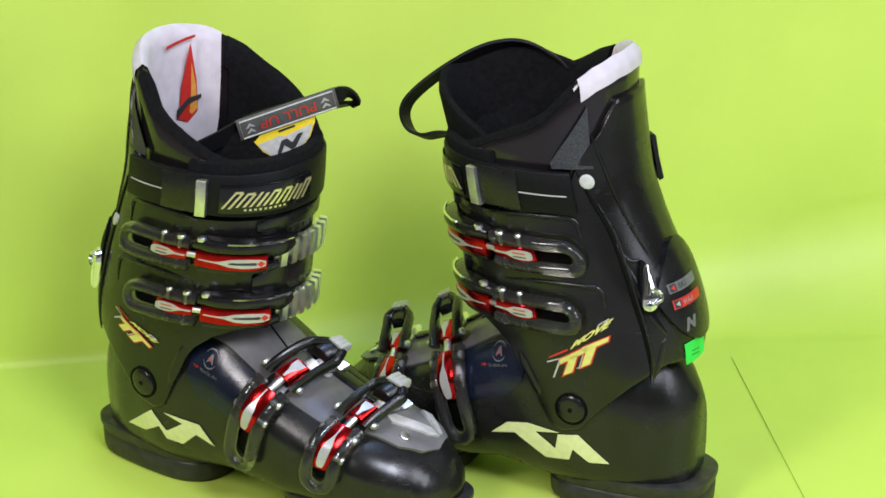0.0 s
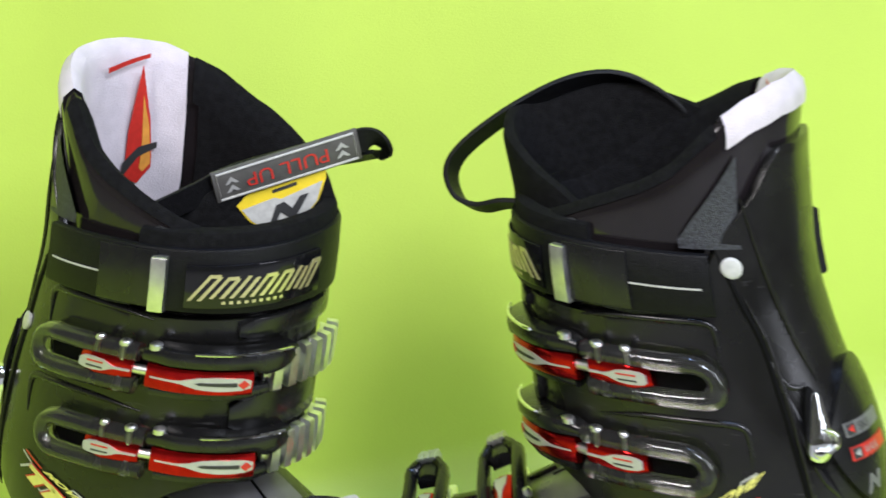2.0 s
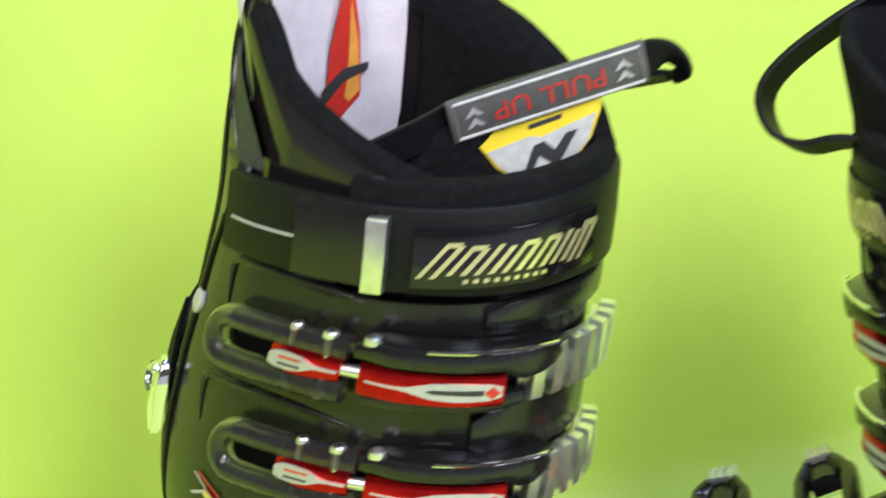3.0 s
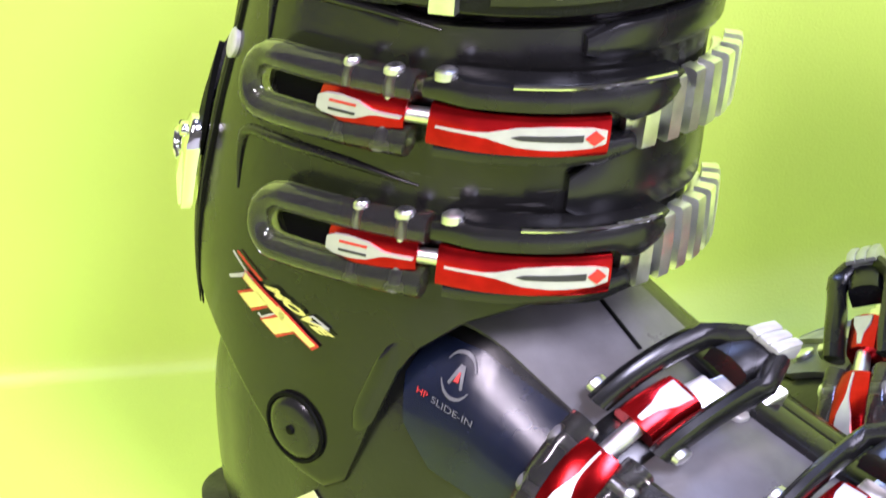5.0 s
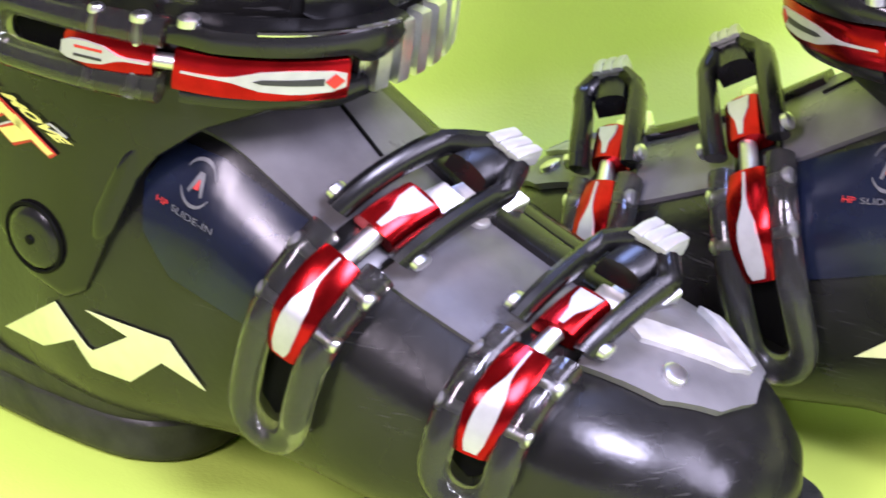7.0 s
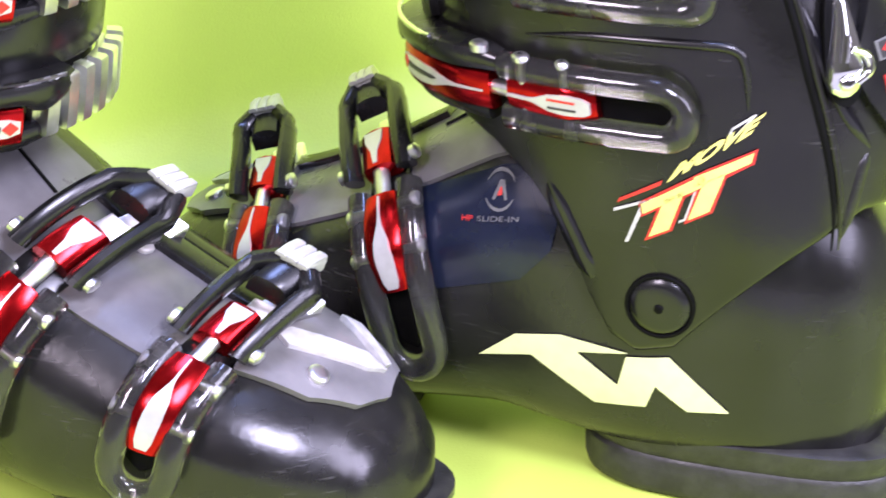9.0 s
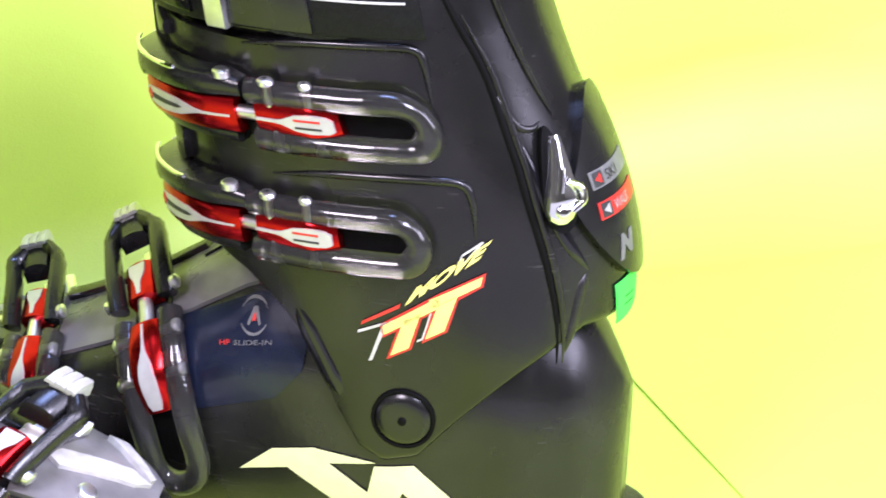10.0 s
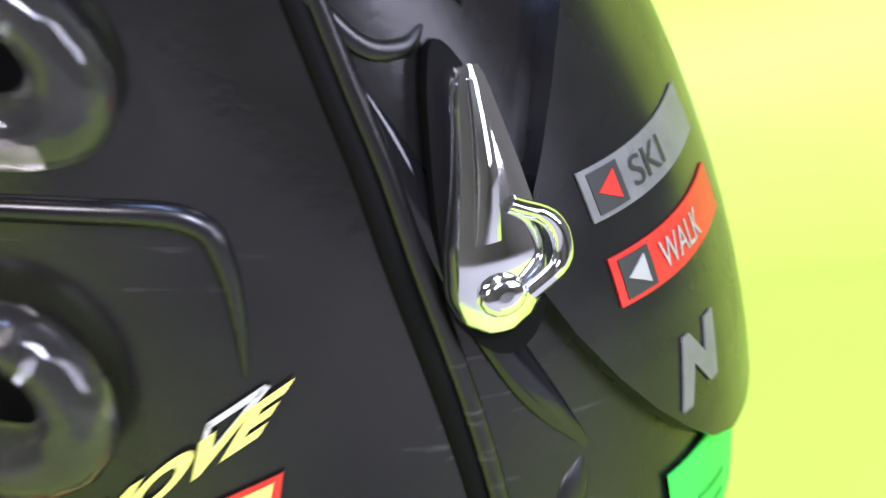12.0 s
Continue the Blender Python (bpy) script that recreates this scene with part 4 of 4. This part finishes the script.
    for za, dz, off in ((0.20, 0, 0.004), (None, -0.03, 0.004), (None, -0.006, 0.0035), (None, -0.001, 0.002), (None, 0.0, -0.0005), (None, -0.001, -0.003), (None, -0.008, -0.0045), (None, -0.04, -0.005), (0.16, 0, -0.006)):
        rows.append([tongue_point(th, za if za else t_top(th) + dz, off) for th in np.linspace(104, 262 if right else 286, 46)])
    tongue = make("tongue", grid(rows, wrap=False), M_cloth, root, "padded black fabric tongue")
    tm = lambda s, w, h: tongue_point(s, w, 0.0045 + h)
    # pull loop
    if right:
        path = curve_points([(0.136, 0.037, 0.262), (0.149, 0.018, 0.271), (0.160, 0.003, 0.279), (0.176, -0.019, 0.285), (0.192, -0.040, 0.291), (0.199, -0.048, 0.293), (0.202, -0.053, 0.290), (0.199, -0.057, 0.285), (0.190, -0.053, 0.282), (0.178, -0.046, 0.279)], 44)
        ups = [Vector((0.10, 0.10, 1)).lerp(Vector((0.62, 0.62, 0.48)), min(1.0, max(0.0, (i - 22) / 7))) for i in range(44)]
        loop = make("pull_loop", ribbon(path, ups, 0.0120, 0.0022), M_web, root, "black webbing pull loop")
        b0, b1 = Vector((0.1535, 0.0115, 0.2750)), Vector((0.195, -0.0430, 0.2925))
        d = (b1 - b0)
        ln = d.length
        d.normalize()
        upv = Vector((0.10, 0.10, 1))
        upv = (upv - d * upv.dot(d)).normalized()
        nn = d.cross(upv)
        nn = nn if nn.x + nn.y > 0 else -nn
        bf = lambda s, w, h: b0 + d * s + upv * w + nn * (0.0026 + h)
        badge = make("badge", slab(bf, 0, ln, -0.0078, 0.0078, 0, 0.0022, n=8, r=0.001), M_badge, loop, "grey rubber badge lettered PULL UP")
        make("badge_rim", tube(bf, [(0.002, 0.0064, 0.0023), (ln - 0.002, 0.0064, 0.0023), (ln - 0.002, -0.0064, 0.0023), (0.002, -0.0064, 0.0023)], 0.0006, 0.0005, 6, True), M_pale, loop)
        make("lettering", glyphs("PULL UP", lambda s, w, h: bf(ln - 0.0155 - s, 0.0030 - w, h), 0.0027, ln - 0.031, 0.0065), M_redprint, loop)
        # fabric label sewn on the tongue below the badge
        tl = lambda s, w, h: bf(s, w, h - 0.0005 - 0.16 * (w + 0.006))
        make("tongue_pad", slab(tl, -0.004, 0.054, lambda s: -0.034, lambda s: interp(s, [-0.004, 0.0, 0.046, 0.054], [-0.012, -0.005, -0.005, -0.012]), -0.010, -0.0006, n=14, r=0.004), M_cloth, tongue)
        make("tongue_label", plate(tl, ((0.005, -0.005), (0.054, -0.005), (0.052, -0.012), (0.046, -0.021), (0.038, -0.027), (0.019, -0.028), (0.012, -0.021)), 0.0, 0.0005, 3), M_yellow, tongue, "yellow and grey fabric label")
        make("label_field", plate(tl, ((0.010, -0.0145), (0.026, -0.0135), (0.029, -0.0150), (0.050, -0.0125), (0.045, -0.021), (0.037, -0.0265), (0.0195, -0.0275), (0.013, -0.021)), 0.0007, 0.0010, 3), M_pale, tongue)
        make("label_mark", plate(tl, ((0.020, -0.026), (0.023, -0.026), (0.027, -0.0205), (0.031, -0.0250), (0.034, -0.0245), (0.042, -0.0160), (0.038, -0.0160), (0.033, -0.0205), (0.030, -0.0165), (0.026, -0.0170)), 0.0012, 0.0015, 2), M_ink, tongue)
        make("print_bar", plate(tl, ((0.026, -0.0098), (0.038, -0.0094), (0.038, -0.0108), (0.026, -0.0112)), 0.0006, 0.0009, 1), M_ink, tongue)
        for s in (0.0085, ln - 0.0085):
            for w in (0.0005, -0.0035):
                make("badge_chevron", plate(bf, [(s - 0.0032, w), (s, w + 0.0034), (s + 0.0032, w), (s + 0.0016, w), (s, w + 0.0012), (s - 0.0016, w)], 0.0025, 0.0028, 0), M_inlay, loop)
    else:
        path = curve_points([(0.126, -0.050, 0.287), (0.144, -0.047, 0.303), (0.166, -0.042, 0.312), (0.188, -0.030, 0.310), (0.210, -0.014, 0.298), (0.230, 0.000, 0.281), (0.237, 0.006, 0.268), (0.231, 0.010, 0.256), (0.219, 0.012, 0.253), (0.206, 0.014, 0.257), (0.194, 0.014, 0.258)], 48)
        ups = [(0.25, 0.75, 0.45)] * 48
        make("pull_loop", ribbon(path, ups, 0.0105, 0.0024), M_web, root, "black webbing pull loop")

    # power strap round the top of the cuff
    c = cuff_map(64, 0.2405, 0.012)
    full = 0.335
    strap = make("power_strap", slab(c, 0, full, lambda s: interp(s, [0.0, 0.05, 0.12], [-0.0130, -0.0135, -0.0160]), lambda s: 0.0160, 0.0015, lambda s: 0.0052, n=70, r=0.0015), M_web, root, "wide black webbing power strap")
    make("strap_pad", slab(c, 0.055, 0.235, -0.0060, 0.0235, -0.004, 0.0030, n=40, r=0.003), M_cloth, strap)
    make("strap_stitch", plate(c, [(0.004, 0.0004), (0.036, 0.0004), (0.036, -0.0004), (0.004, -0.0004)], 0.0054, 0.0058, 3), M_pale, strap)
    make("strap_tab", slab(c, 0.036, 0.066, -0.0125, 0.0145, 0.005, 0.0064, n=10), M_black, strap)
    make("strap_tag", slab(c, 0.0645, 0.0710, -0.0140, 0.0125, 0.004, 0.0092, n=4, r=0.0012), M_alu, strap, "silver metal strap end tag")
    badge = make("strap_badge", slab(c, 0.0790, 0.1410, -0.0115, 0.0090, 0.0050, 0.0068, n=26, r=0.001), M_gloss, strap, "glossy black badge with gold shapes")
    lean = 0.0035
    for k in range(7):
        s = 0.0845 + 0.0079 * k
        hgt = 0.0050 + 0.0012 * (k in (0, 6))
        for q in ((0, 0.0016, -hgt, hgt), (0.0016, 0.0046, hgt - 0.0016, hgt), (0.0040, 0.0058, -hgt, hgt - 0.001)):
            if k in (2, 5) and q[0] == 0.0016:
                continue
            sh = lambda w: lean * w / 0.005
            make("gold_bar", plate(c, [(s + q[0] + sh(q[2]), q[2] - 0.0012), (s + q[1] + sh(q[2]), q[2] - 0.0012), (s + q[1] + sh(q[3]), q[3] - 0.0012), (s + q[0] + sh(q[3]), q[3] - 0.0012)], 0.0069, 0.0073, 1), M_gold, strap)
    for k in range(9):
        make("small_bar", plate(c, [(0.094 + 0.003 * k, -0.0092), (0.0955 + 0.003 * k, -0.0092), (0.0955 + 0.003 * k, -0.0078), (0.094 + 0.003 * k, -0.0078)], 0.0069, 0.0071, 0), M_gold, strap)

    # buckles
    cuff_buckle(root, 90, 0.1970, dict(loop0=-29, loop1=30.5, link0=0, link1=29, lev0=36, lev1=79, arm1=100, rack0=86, rack1=140))
    cuff_buckle(root, 90, 0.1545, dict(loop0=-16, loop1=43, link0=12, link1=41, lev0=47, lev1=89, arm1=107, rack0=95, rack1=146))
    foot_buckle(root, 0.1945, 0.27, dict(loop0=-72, loop1=-11, link0=-44, link1=-14, lev0=-4, lev1=10, arm1=30), 0.012)
    foot_buckle(root, 0.2445, 0.16, dict(loop0=-48, loop1=-4, link0=-34, link1=-6, lev0=2, lev1=14, arm1=31), 0.012)
    return root


def cuff_normal(th, z):
    a = math.radians(th)
    n = normal_of(cuff_point, a, z, 0.03, 0.004)
    p = cuff_point(a, z)
    out = Vector((p.x - smooth_axis(z)[0], p.y, 0))
    return n if n.dot(out) > 0 else -n


mat_dark_green = mat("sticker_pen", (0.01, 0.30, 0.03), 0.7)
SIDE = -1
boot_r = boot("ski_boot", True)
boot_r.matrix_world = pose(-0.0120, -0.0064, 0.001, 0, 0, -37.0)
tagged(boot_r, "black plastic ski boot with red buckles and pull tab badge", "ski boot", "pair of ski boots")
SIDE = 1
boot_l = boot("ski_boot", False)
boot_l.matrix_world = pose(0.4343, -0.1393, 0.001, 0, 0, 156.0)
tagged(boot_l, "black plastic ski boot with red buckles and green sticker", "ski boot", "pair of ski boots")
